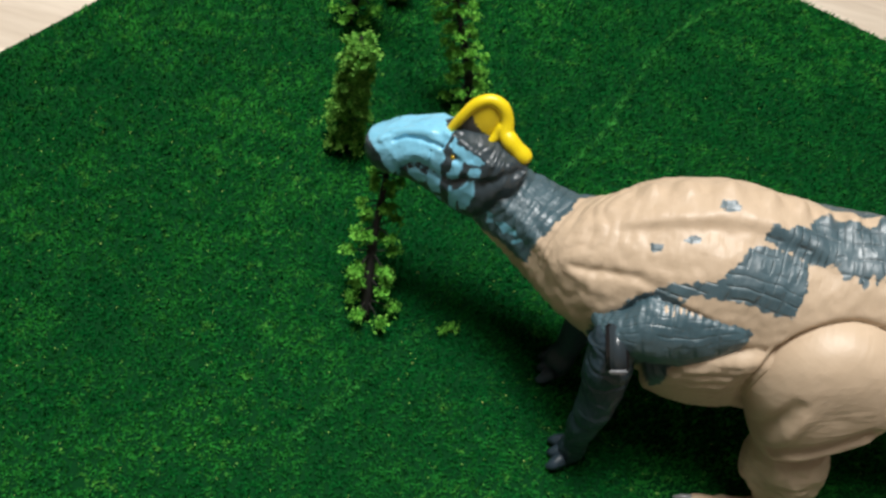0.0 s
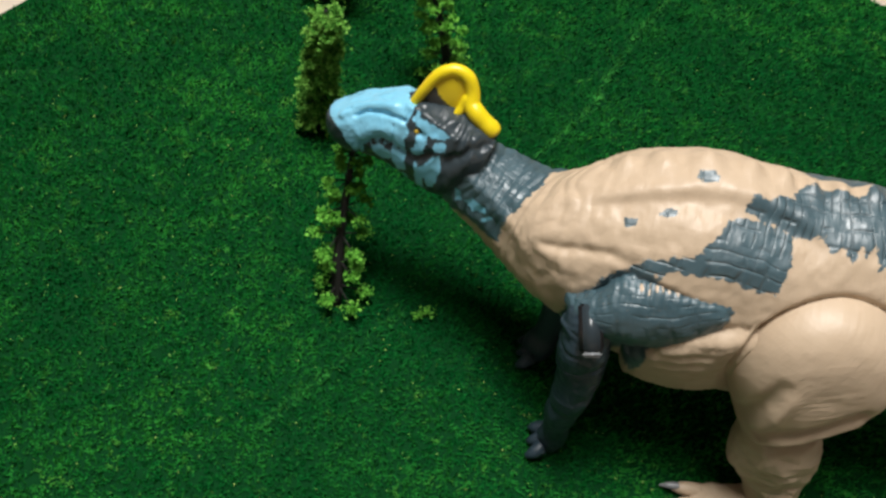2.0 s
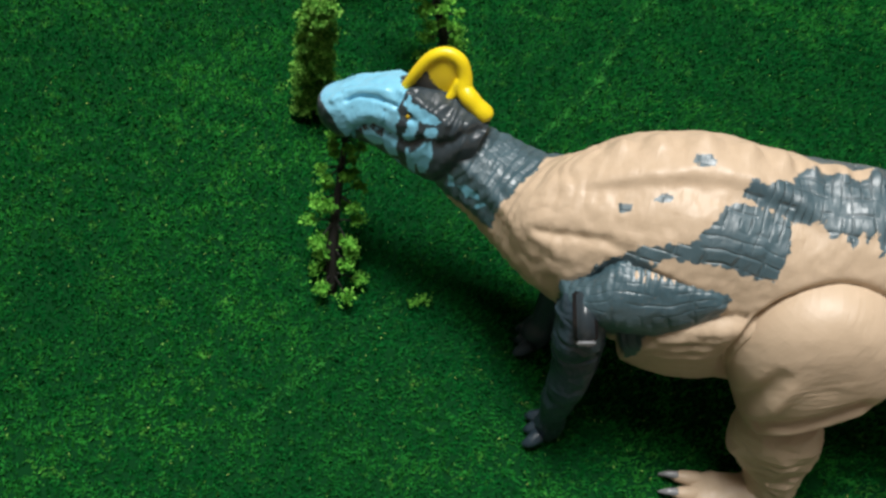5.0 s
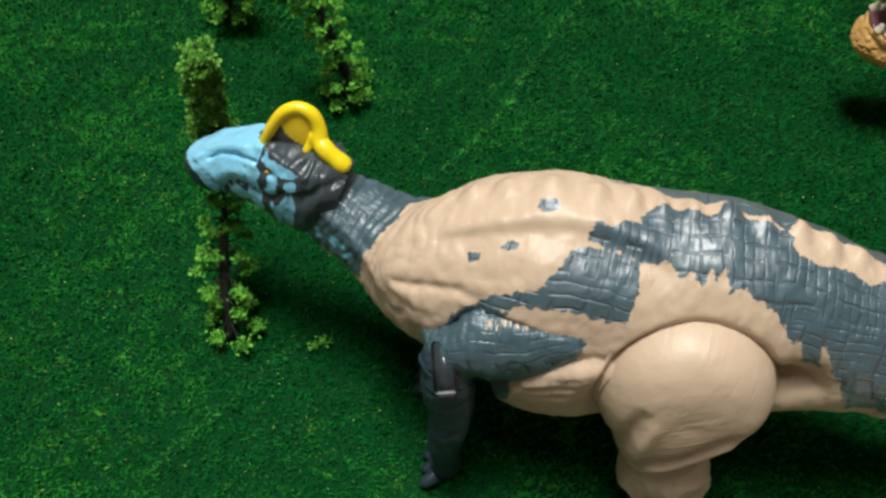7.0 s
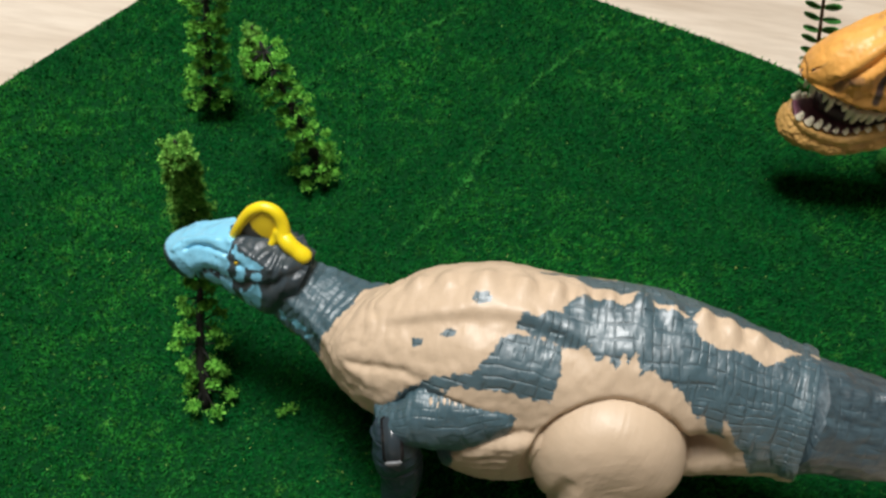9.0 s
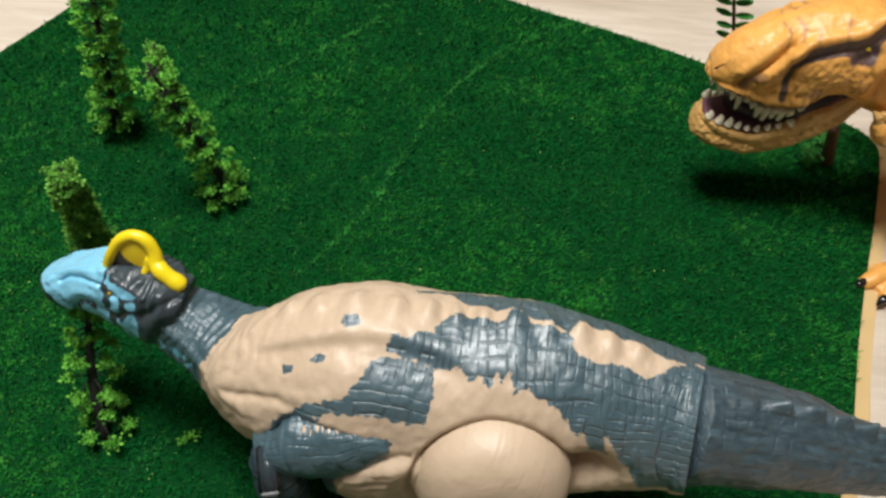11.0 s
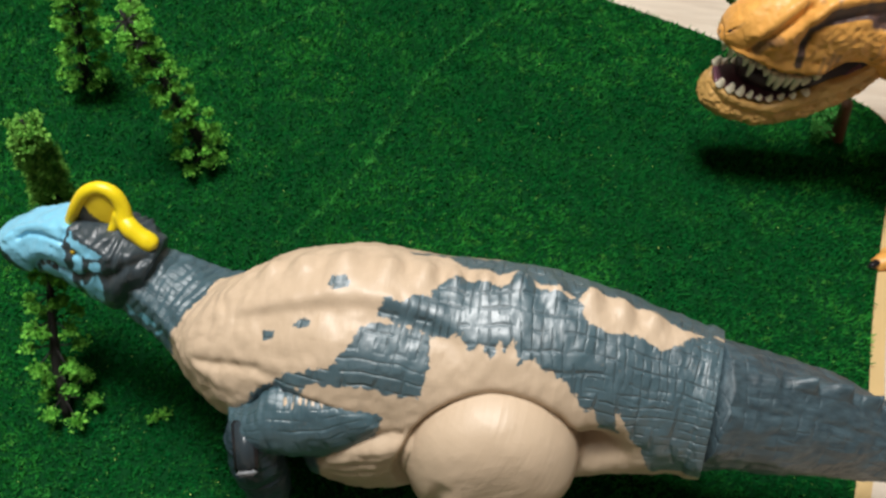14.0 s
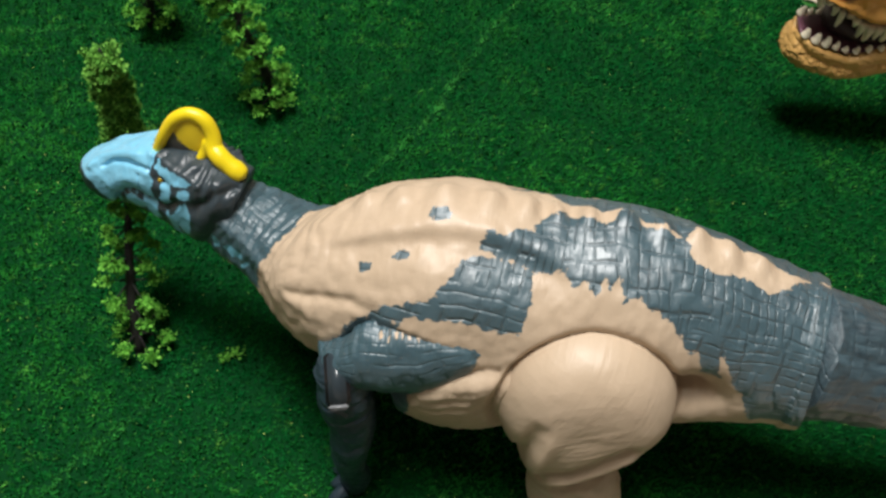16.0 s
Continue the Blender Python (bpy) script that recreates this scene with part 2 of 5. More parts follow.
def mat_height(x, y):
    z = 0.0005 * np.sin(x * 31 + 1.3 * np.sin(y * 23)) * np.sin(y * 27 + 0.7) + 0.0003 * np.sin(x * 71 + y * 53)
    for a, b, h in CREASES:
        w = away(a, b, x + 0.002 * np.sin(y * 60), y)
        z = z + h * np.exp(-((w / 0.0018) ** 2))
    return z - 0.0002


def mat_outline(grow):
    """The mat's outline with rounded corners, moved outwards on its right side."""
    k = [(x, y, 0.0) for x, y in MAT_EDGE]
    c = curve_at(k + k[:1], 400)[:-1, :2]
    c[:, 0] += np.where((c[:, 0] > 0.25) & (c[:, 1] < 0.455), grow, 0) + np.where(c[:, 1] >= 0.455, grow * 0.12, 0)
    return c


def slab(name, ring, z_of, low, material, parent=None):
    bm = bmesh.new()
    top = [bm.verts.new((x, y, z_of(x, y))) for x, y in ring]
    bot = [bm.verts.new((x, y, low)) for x, y in ring]
    n = len(ring)
    for i in range(n):
        bm.faces.new((top[i], bot[i], bot[(i + 1) % n], top[(i + 1) % n]))
    bm.faces.new(list(reversed(top)))
    bm.faces.new(bot)
    bmesh.ops.recalc_face_normals(bm, faces=bm.faces)
    return part(name, bm, material, parent, smooth=False)


def grass_mat():
    mat = thing("grass_mat", "dark green artificial grass mat with fold lines and tan edge", "grass mat")
    tagged(slab("backing", mat_outline(0.0058), lambda x, y: -0.0014 + 0.0004 * math.sin(y * 140 + 2 * math.sin(y * 61)), FLOOR_Z + 0.0002, MAT_BACKING, mat), "tan woven backing strip")
    slab("turf_edge", mat_outline(0.0), lambda x, y: -0.0009, -0.0013, MAT_TURF, mat)
    # turf: a fine sheet just within the outline
    step = 0.0026
    xs, ys = np.arange(-0.15, 0.41, step), np.arange(0.08, 0.575, step)
    gx, gy = np.meshgrid(xs, ys, indexing="ij")
    poly = [tuple(p) for p in mat_outline(0.0)[::4]]
    ok = outline_distance(poly, gx, gy) > 0.001
    idx = -np.ones(gx.shape, int)
    idx[ok] = np.arange(ok.sum())
    verts = np.stack([gx[ok], gy[ok], mat_height(gx[ok], gy[ok])], axis=1)
    q = np.stack([idx[:-1, :-1], idx[1:, :-1], idx[1:, 1:], idx[:-1, 1:]], axis=-1).reshape(-1, 4)
    put_mesh("turf", mesh_from("turf", verts, q[(q >= 0).all(axis=1)].tolist()), MAT_TURF, mat)
    return mat, poly


def flakes(rng, centres, spread, count, size):
    """Small bent leaf flakes gathered round the centres: points and faces."""
    c = np.repeat(np.asarray(centres, float), count, axis=0)
    n = len(c)
    c = c + rng.normal(0, 1, (n, 3)) * np.asarray(spread) * 0.55
    a, b = rng.normal(0, 1, (n, 3)), rng.normal(0, 1, (n, 3))
    a /= np.linalg.norm(a, axis=1)[:, None]
    b = np.cross(a, b)
    b /= np.linalg.norm(b, axis=1)[:, None]
    nrm = np.cross(a, b)
    r = (size * rng.uniform(0.55, 1.25, n))[:, None]
    k = rng.uniform(0.5, 1.0, (n, 4))
    v = np.stack([c + a * r * k[:, :1], c + b * r * k[:, 1:2] * 0.8 + nrm * r * 0.3, c - a * r * k[:, 2:3], c - b * r * k[:, 3:] * 0.8 + nrm * r * 0.25], 1)
    return v.reshape(-1, 3), np.arange(4 * n).reshape(-1, 4).tolist()


def grass_pile(parent, poly, count=300000):
    """Short fibres, each a bent strip of two triangles, leaning mostly one way."""
    rng = np.random.default_rng(4)
    x, y = rng.uniform(-0.06, 0.41, count), rng.uniform(0.185, 0.575, count)
    keep = outline_distance(poly[::2], x, y) > rng.uniform(0.0006, 0.0022, count)
    x, y = x[keep], y[keep]
    n = len(x)
    z = mat_height(x, y) - 0.0002
    lean = rng.uniform(0, 2 * np.pi, n)
    tilt = rng.uniform(0.25, 1.0, n)
    size = rng.uniform(0.0010, 0.0024, n)
    wide = rng.uniform(0.00020, 0.00040, n)
    dx, dy, dz = np.cos(lean) * np.sin(tilt) + 0.12, np.sin(lean) * np.sin(tilt) - 0.1, np.cos(tilt)
    px, py = -np.sin(lean), np.cos(lean)
    base = np.stack([x, y, z], 1)
    side = np.stack([px, py, 0 * px], 1) * wide[:, None]
    tip = base + np.stack([dx, dy, dz], 1) * size[:, None]
    v = np.stack([base - side, base + side, tip + side * 0.5, tip - side * 0.5], 1).reshape(-1, 3)
    me = bpy.data.meshes.new("grass")
    me.vertices.add(4 * n)
    me.vertices.foreach_set("co", v.ravel())
    me.loops.add(4 * n)
    me.loops.foreach_set("vertex_index", np.arange(4 * n))
    me.polygons.add(n)
    me.polygons.foreach_set("loop_start", np.arange(0, 4 * n, 4))
    me.polygons.foreach_set("loop_total", np.full(n, 4))
    me.update()
    worn = np.max([np.exp(-((away(a, b, x + 0.002 * np.sin(y * 60), y) / 0.0013) ** 2)) * min(1.0, h / 0.0011) for a, b, h in CREASES], axis=0)
    worn = np.maximum(worn, 0.8 * np.exp(-(((x - 0.2405) / 0.0075) ** 2) - ((y - 0.4660 - 0.2 * (x - 0.2405)) / 0.0042) ** 2))
    with_field(me, "worn", np.repeat(worn * 0.95, 4))
    ob = put_mesh("grass", me, GRASS, parent, "short dark green fibres with pale flecks")
    # a few broad pale flecks lie on top
    m = 1900
    x, y = rng.uniform(-0.03, 0.39, m), rng.uniform(0.19, 0.55, m)
    y = np.where(rng.random(m) < 0.5, 0.19 + (y - 0.19) * 0.45, y)
    keep = outline_distance(poly[::2], x, y) > 0.002
    x, y = x[keep], y[keep]
    c = np.stack([x, y, mat_height(x, y) + rng.uniform(0.0008, 0.0015, len(x))], 1)
    v, f = flakes(rng, c, (0.0, 0.0, 0.0), 1, 0.00042)
    tagged(put_mesh("fleck", mesh_from("fleck", v, f, False), FLECK, parent, "pale yellow-green loose fibres"), kind="stuff")
    return tagged(ob, kind="stuff")


mat, mat_poly = grass_mat()
grass_pile(mat, mat_poly)

# ---- model trees ----
def model_tree(base, top, label, tiers, radius, leaf, seed, clumps=7, count=34, group="model trees", flake=0.00090, inner=False, flat=0.34, near=0.45):
    """A twisted dark stem with tiers of foam leaves on short limbs."""
    rng = np.random.default_rng(seed)
    base, top = np.array(base), np.array(top)
    axis = top - base
    tree = thing("model_tree", label, "model tree", group, tuple(base))
    bend = np.array([rng.uniform(-1, 1), rng.uniform(-1, 1), 0]) * 0.0012
    line = [tuple(axis * q + bend * math.sin(q * 5)) + (0.0021 * (1 - 0.75 * q),) for q in np.linspace(0, 1, 6)]
    line[0] = (0.0, 0.0, -0.0006, 0.0015)
    tube("trunk", line, BARK, tree, "dark twisted wire stem", 14, 7, (0.3, 1, 0.1))
    for i in range(tiers):
        q = 0.05 + 0.95 * (i + 0.5) / tiers
        c = axis * q + bend * math.sin(q * 5)
        r = radius(q) * rng.uniform(0.85, 1.1)
        turn = rng.uniform(0, 6.28)
        ends, limbs = [], []
        for j in range(clumps):
            a = turn + 6.283 * j / clumps + rng.uniform(-0.25, 0.25)
            f = rng.uniform(near, 1.04)
            e = c + np.array([math.cos(a) * r * f, math.sin(a) * r * f, rng.uniform(-0.0010, 0.0010) - 0.0006])
            ends.append(e)
            limbs.append((c, e))
            if inner and j % 2:
                ends.append(c * 0.55 + e * 0.45)
        h = np.linalg.norm(axis) / tiers
        v, f = flakes(rng, ends, (r * 0.25, r * 0.25, h * flat), count, flake)
        tier = put_mesh("foliage_tier", mesh_from("foliage_tier", v, f, False), leaf, tree)
        bm = bmesh.new()
        for a, b in limbs:
            d = Vector(b - a)
            m = Matrix.Translation((Vector(a) + Vector(b)) / 2) @ d.to_track_quat("Z", "Y").to_matrix().to_4x4()
            bmesh.ops.create_cone(bm, segments=5, radius1=0.0004, radius2=0.00015, depth=d.length, cap_ends=True, matrix=m)
        part("limb", bm, BARK, tier)
    return tree


model_tree((0.1062, 0.2795, 0), (0.1000, 0.3140, 0.0520), "sparse bright green model tree with open tiers on a dark stem", 7, lambda q: 0.0094 * (1.0 - 0.40 * q), LEAF, 11, 6, 110, flat=0.12, near=0.5)
model_tree((0.0840, 0.3500, 0), (0.0832, 0.3495, 0.0550), "dense columnar olive-green model tree on the grass mat", 12, lambda q: 0.0078 * (1.05 - 0.35 * q), LEAF_DENSE, 12, 9, 80, inner=True)
model_tree((0.1270, 0.3830, 0), (0.1050, 0.3890, 0.0670), "leaning green model tree with a dark stem", 8, lambda q: 0.0088 * (1.08 - 0.35 * q), LEAF, 13, 7, 100, flat=0.11, near=0.5)
model_tree((0.0705, 0.4150, 0), (0.0800, 0.4160, 0.0850), "upright green model tree with ragged tiers", 10, lambda q: 0.0098 * (1.05 - 0.4 * q), LEAF, 14, 7, 100, flat=0.11, near=0.5)
model_tree((0.0850, 0.4350, 0), (0.0880, 0.4360, 0.0300), "small olive-green model tree behind a taller one", 5, lambda q: 0.0068 * (1.05 - 0.4 * q), LEAF_DENSE, 15, 6, 55, inner=True)


def fern_tree(base, top, label, rows, reach, seed, ways=4, thick=0.0011):
    """A thin stem with pairs of small rounded plastic leaflets."""
    rng = np.random.default_rng(seed)
    base, axis = np.array(base), np.array(top) - np.array(base)
    plant = thing("fern_plant", label, "fern", "plastic ferns", tuple(base))
    tube("stem", [tuple(axis * q) + (thick * (1 - 0.5 * q),) for q in np.linspace(0, 1, 5)], TWIG_BROWN, plant, "thin brown plastic stem", 10, 7, (0.2, 1, 0.1))
    for i in range(rows):
        q = (i + 0.6) / rows
        for s in range(ways):
            a = 6.2832 / ways * s + 0.5 * (i % 2) * (ways == 4) + rng.uniform(-0.2, 0.2)
            d = Vector((math.cos(a), math.sin(a), 0.15))
            bm = bmesh.new()
            bmesh.ops.create_uvsphere(bm, u_segments=8, v_segments=5, radius=1)
            bmesh.ops.scale(bm, vec=(0.0005, reach * 0.36, reach * 0.6), verts=bm.verts)
            m = Matrix.Translation(Vector(axis * q) + d * reach * 0.65) @ d.to_track_quat("Z", "X").to_matrix().to_4x4()
            bmesh.ops.transform(bm, matrix=m, verts=bm.verts)
            part("leaflet", bm, FERN, plant)
    return plant


fern_tree((0.3415, 0.4715, 0.0), (0.3095, 0.4690, 0.0880), "tall plastic fern with pairs of round green leaflets", 15, 0.0066, 21, 2)


def stub_tree(base, top, label, seed):
    """A thick leaning stem with ragged leaf clumps near the ground."""
    rng = np.random.default_rng(seed)
    base, axis = np.array(base), np.array(top) - np.array(base)
    plant = thing("stub_tree", label, "model tree", "", tuple(base))
    tube("stem", [tuple(axis * q) + (0.0030 - 0.0008 * q,) for q in np.linspace(0, 1, 6)], TWIG_BROWN, plant, "thick brown plastic stem", 16, 9, (0.2, 1, 0.1))
    for i in range(9):
        at = np.array([rng.uniform(-0.0150, -0.0030), rng.uniform(-0.0060, 0.0050), rng.uniform(0.0030, 0.0140)])
        v, f = flakes(rng, [at], (0.0034, 0.0034, 0.0014), 90, 0.0010)
        put_mesh("foliage_clump", mesh_from("foliage_clump", v, f, False), FERN, plant)
        tube("twig", [(0.0, 0.0, at[2] * 0.6, 0.0006), tuple(at * 0.5 + np.array([0, 0, 0.001])) + (0.0005,), tuple(at) + (0.0003,)], TWIG_BROWN, plant, "", 6, 5, (0.2, 1, 0.3))
    return plant


stub_tree((0.3800, 0.4413, 0.0), (0.3700, 0.4345, 0.0270), "low plastic tree with ragged leaves and thick brown stem", 22)


def leaf_sprig(at, label, seed):
    """A loose tuft of leaf crumbs on the grass."""
    rng = np.random.default_rng(seed)
    v, f = flakes(rng, [(0.0, 0.0, 0.0008), (0.0022, 0.0010, 0.0008), (-0.0016, -0.0012, 0.0008)], (0.0018, 0.0018, 0.0008), 34, 0.0008)
    ob = put_mesh("leaf_sprig", mesh_from("leaf_sprig", v, f, False), LEAF)
    ob.location = at
    return tagged(ob, label, "leaf tuft")


leaf_sprig((0.1330, 0.2823, 0.0008), "small loose tuft of green leaf crumbs on grass", 31)

# ---- toy plastics ----
def wrinkles(n, scale=1.0):
    """Fine skin relief: creases across and along, and a pebbled grain."""
    w = n.add("ShaderNodeMapping", Vector=n.coord())
    w.inputs["Scale"].default_value = (260 * scale, 130 * scale, 130 * scale)
    v = n.add("ShaderNodeTexVoronoi", Vector=w.outputs[0], Scale=1.0)
    v.feature = "DISTANCE_TO_EDGE"
    folds = n.ramp(v.outputs["Distance"], [(0.0, (0, 0, 0)), (0.12, (0.8, 0.8, 0.8)), (0.4, (1, 1, 1))])
    grain = n.noise(900 * scale, 3)
    return folds, grain


def crazing(n, across, along, keep=0.5):
    """Fine crossing creases on the toy's own lengths: lines across and along, broken up by a patchy mask."""
    base = n.add("ShaderNodeAttribute", {"attribute_name": "skin"}).outputs["Vector"]

    def lines(way, period, seed):
        m = n.add("ShaderNodeMapping", Vector=base)
        m.inputs["Location"].default_value = (seed, seed * 0.7, 0)
        w = n.add("ShaderNodeTexWave", Vector=m.outputs[0], Scale=0.314 / period, Distortion=5.0, Detail=2.5)
        w.inputs["Detail Scale"].default_value = 0.55
        w.bands_direction = way
        line = n.ramp(w.outputs["Fac"], [(0.0, (0, 0, 0)), (0.10, (0.8, 0.8, 0.8)), (0.3, (1, 1, 1))])
        mask = n.ramp(n.noise(170.0, 2, 0.5, m.outputs[0]), [(keep - 0.08, (0, 0, 0)), (keep + 0.08, (1, 1, 1))])
        return n.mix(mask, (1.0, 1.0, 1.0), line)

    return n.mix(1.0, lines("X", across, 0.3), lines("Y", along, 0.9), "MULTIPLY")


def hadrosaur_skin():
    n = Nodes("tan_and_slate_plastic")
    grain = n.noise(900, 3)
    upper, lower = crazing(n, 0.0025, 0.0040, 0.49), crazing(n, 0.0060, 0.0024, 0.48)
    place = n.add("ShaderNodeSeparateXYZ", Vector=n.add("ShaderNodeAttribute", {"attribute_name": "skin"}).outputs["Vector"]).outputs["Y"]
    folds = n.mix(n.step(place, 0.0165, 0.004), lower, upper)
    edge = n.maths("ADD", n.attr("slate"), n.maths("MULTIPLY", n.maths("SUBTRACT", n.noise(520, 3), 0.5), 0.0036))
    slate = n.step(edge, 0.0, 0.00012)
    tan = n.mix(n.noise(60), (0.49, 0.372, 0.256), (0.57, 0.444, 0.318))
    tan = n.mix(n.ramp(n.noise(300), [(0.55, (0, 0, 0)), (0.75, (0.3, 0.3, 0.3))]), tan, (0.63, 0.49, 0.36))
    dark = n.mix(n.noise(130), (0.028, 0.064, 0.082), (0.056, 0.118, 0.144))
    dark = n.mix(n.ramp(n.noise(1500, 2), [(0.68, (0, 0, 0)), (0.74, (0.5, 0.5, 0.5))]), dark, (0.30, 0.22, 0.15))
    blue = n.step(n.maths("ADD", n.attr("blue"), n.maths("MULTIPLY", n.maths("SUBTRACT", n.noise(700, 3), 0.5), 0.0022)), 0.0, 0.0001)
    dark = n.mix(blue, dark, (0.16, 0.45, 0.60))
    # shallow wrinkles across the trunk
    m = n.add("ShaderNodeMapping", Vector=n.add("ShaderNodeAttribute", {"attribute_name": "skin"}).outputs["Vector"])
    m.inputs["Scale"].default_value = (520, 110, 1)
    weave = n.noise(1.0, 4, 0.6, m.outputs[0])
    b = n.add("ShaderNodeBump", Distance=0.0006, Height=folds)
    across = n.add("ShaderNodeSeparateXYZ", Vector=n.add("ShaderNodeAttribute", {"attribute_name": "skin"}).outputs["Vector"]).outputs["X"]
    calm = n.maths("SUBTRACT", n.maths("ADD", 0.5, n.maths("MULTIPLY", n.step(across, 0.158, 0.002), 0.5)), n.maths("MULTIPLY", n.step(across, 0.2845, 0.001), 0.55))
    n.put(b, "Strength", n.maths("MULTIPLY", n.maths("ADD", n.maths("MULTIPLY", slate, 0.80), 0.05), calm))
    return n.done(n.mix(slate, tan, dark), n.mix(slate, n.mix(n.noise(210, 3), (0.40, 0.40, 0.40), (0.56, 0.56, 0.56)), n.mix(n.noise(160, 3), (0.36, 0.36, 0.36), (0.54, 0.54, 0.54))), n.bump(grain, 0.22, 0.0002, n.bump(weave, 0.42, 0.0005, b.outputs[0])), n.maths("ADD", n.maths("MULTIPLY", slate, 0.5), 0.5), Coat_Weight=n.maths("MULTIPLY", slate, n.maths("ADD", 0.2, n.maths("MULTIPLY", n.step(across, 0.158, 0.002), 0.8))), Coat_Roughness=0.52)


def tail_skin():
    n = Nodes("dark_slate_plastic")
    m = n.add("ShaderNodeMapping", Vector=n.coord())
    m.inputs["Scale"].default_value = (110, 620, 620)
    streak = n.noise(1.0, 4, 0.65, m.outputs[0])
    patch = n.noise(90, 3)
    col = n.mix(n.ramp(streak, [(0.35, (0, 0, 0)), (0.65, (1, 1, 1))]), (0.020, 0.040, 0.052), (0.056, 0.098, 0.118))
    col = n.mix(n.ramp(patch, [(0.45, (0, 0, 0)), (0.7, (0.5, 0.5, 0.5))]), col, (0.024, 0.042, 0.050))
    return n.done(col, n.mix(patch, (0.40, 0.40, 0.40), (0.58, 0.58, 0.58)), n.bump(streak, 0.5, 0.0006, n.bump(crazing(n, 0.0040, 0.0030, 0.55), 0.45, 0.0006)), 0.7, Coat_Weight=0.3, Coat_Roughness=0.40)


def head_skin():
    n = Nodes("blue_and_slate_plastic")
    folds, grain = wrinkles(n, 1.3)
    edge = n.maths("ADD", n.attr("blue"), n.maths("MULTIPLY", n.maths("SUBTRACT", n.noise(620, 3), 0.5), 0.0022))
    blue = n.step(edge, 0.0, 0.0001)
    sky = n.mix(n.noise(120), (0.16, 0.47, 0.66), (0.25, 0.59, 0.77))
    dark = n.mix(n.noise(150), (0.020, 0.031, 0.038), (0.046, 0.064, 0.074))
    return n.done(n.mix(blue, dark, sky), 0.34, n.bump(grain, 0.12, 0.0002, n.bump(folds, 0.25, 0.00025)))


def plastic(name, color, rough=0.35, vary=0.12, fold=0.3):
    n = Nodes(name)
    folds, grain = wrinkles(n, 1.2)
    col = n.mix(n.noise(90), tuple(c * (1 - vary) for c in color), tuple(min(1, c * (1 + vary)) for c in color))
    return n.done(col, rough, n.bump(grain, 0.15, 0.0002, n.bump(folds, fold, 0.0003)))


HADRO_SKIN = hadrosaur_skin()
HEAD_SKIN = head_skin()
TAIL_SKIN = tail_skin()
TAN = plastic("tan_plastic", (0.53, 0.408, 0.288), 0.45, 0.08, 0.22)
SLATE = plastic("slate_plastic", (0.025, 0.045, 0.061), 0.40)
YELLOW = plastic("yellow_plastic", (0.80, 0.62, 0.010), 0.36, 0.06, 0.08)
HINGE = plastic("smooth_dark_grey_plastic", (0.030, 0.042, 0.050), 0.28, 0.06, 0.0)
CLAW_GREY = plastic("silver_grey_claw", (0.22, 0.23, 0.24), 0.25, 0.1, 0.0)
BLACK_CLAW = plastic("black_claw", (0.012, 0.011, 0.012), 0.2, 0.1, 0.0)
IVORY = plastic("ivory_tooth", (0.74, 0.68, 0.52), 0.35, 0.12, 0.05)
GUM = plastic("purple_gum", (0.20, 0.085, 0.120), 0.3, 0.15, 0.1)
EYE_YELLOW = plastic("yellow_eye", (0.40, 0.28, 0.02), 0.2, 0.1, 0.0)


def skin_map(me, xs, angles, radius):
    """Lengths along and round the toy, for creases that follow the body."""
    gx, ga = np.meshgrid(xs, np.where(angles > 4.712, angles - 6.2832, angles) * radius, indexing="ij")
    a = me.attributes.new("skin", "FLOAT_VECTOR", "POINT")
    a.data.foreach_set("vector", np.stack([gx, ga, 0 * gx], -1).astype(np.float32).ravel())


# ---- plant-eating dinosaur toy ----
LEAN_UP = (0.0, 0.28, 1.0)
THIGH_AT = (0.2288, 0.2612, 0.0612)
TORSO = [(0.134, 0.2978, 0.0602, 0.0092, 0.0072, 0.0134), (0.143, 0.2952, 0.0580, 0.0108, 0.0074, 0.0158), (0.154, 0.2902, 0.0574, 0.0140, 0.0098, 0.0192),
         (0.167, 0.2838, 0.0590, 0.0198, 0.0206, 0.0238), (0.190, 0.2810, 0.0610, 0.0250, 0.0306, 0.0336), (0.215, 0.2795, 0.0605, 0.0255, 0.0314, 0.0346),
         (0.235, 0.2790, 0.0616, 0.0250, 0.0323, 0.0288), (0.255, 0.2784, 0.0630, 0.0216, 0.0284, 0.0230), (0.272, 0.2774, 0.0644, 0.0193, 0.0226, 0.0194),
         (0.284, 0.2758, 0.0652, 0.0178, 0.0198, 0.0178)]
TAIL = [(0.280, 0.2760, 0.0652, 0.0162, 0.0190, 0.0160), (0.310, 0.2764, 0.0606, 0.0134, 0.0156, 0.0132), (0.333, 0.2770, 0.0542, 0.0108, 0.0112, 0.0106),
        (0.360, 0.2778, 0.0475, 0.0086, 0.0092, 0.0086), (0.400, 0.2786, 0.0350, 0.0062, 0.0064, 0.0062), (0.450, 0.2820, 0.0260, 0.0038, 0.0038, 0.0038),
        (0.490, 0.2850, 0.0190, 0.0012, 0.0012, 0.0012)]
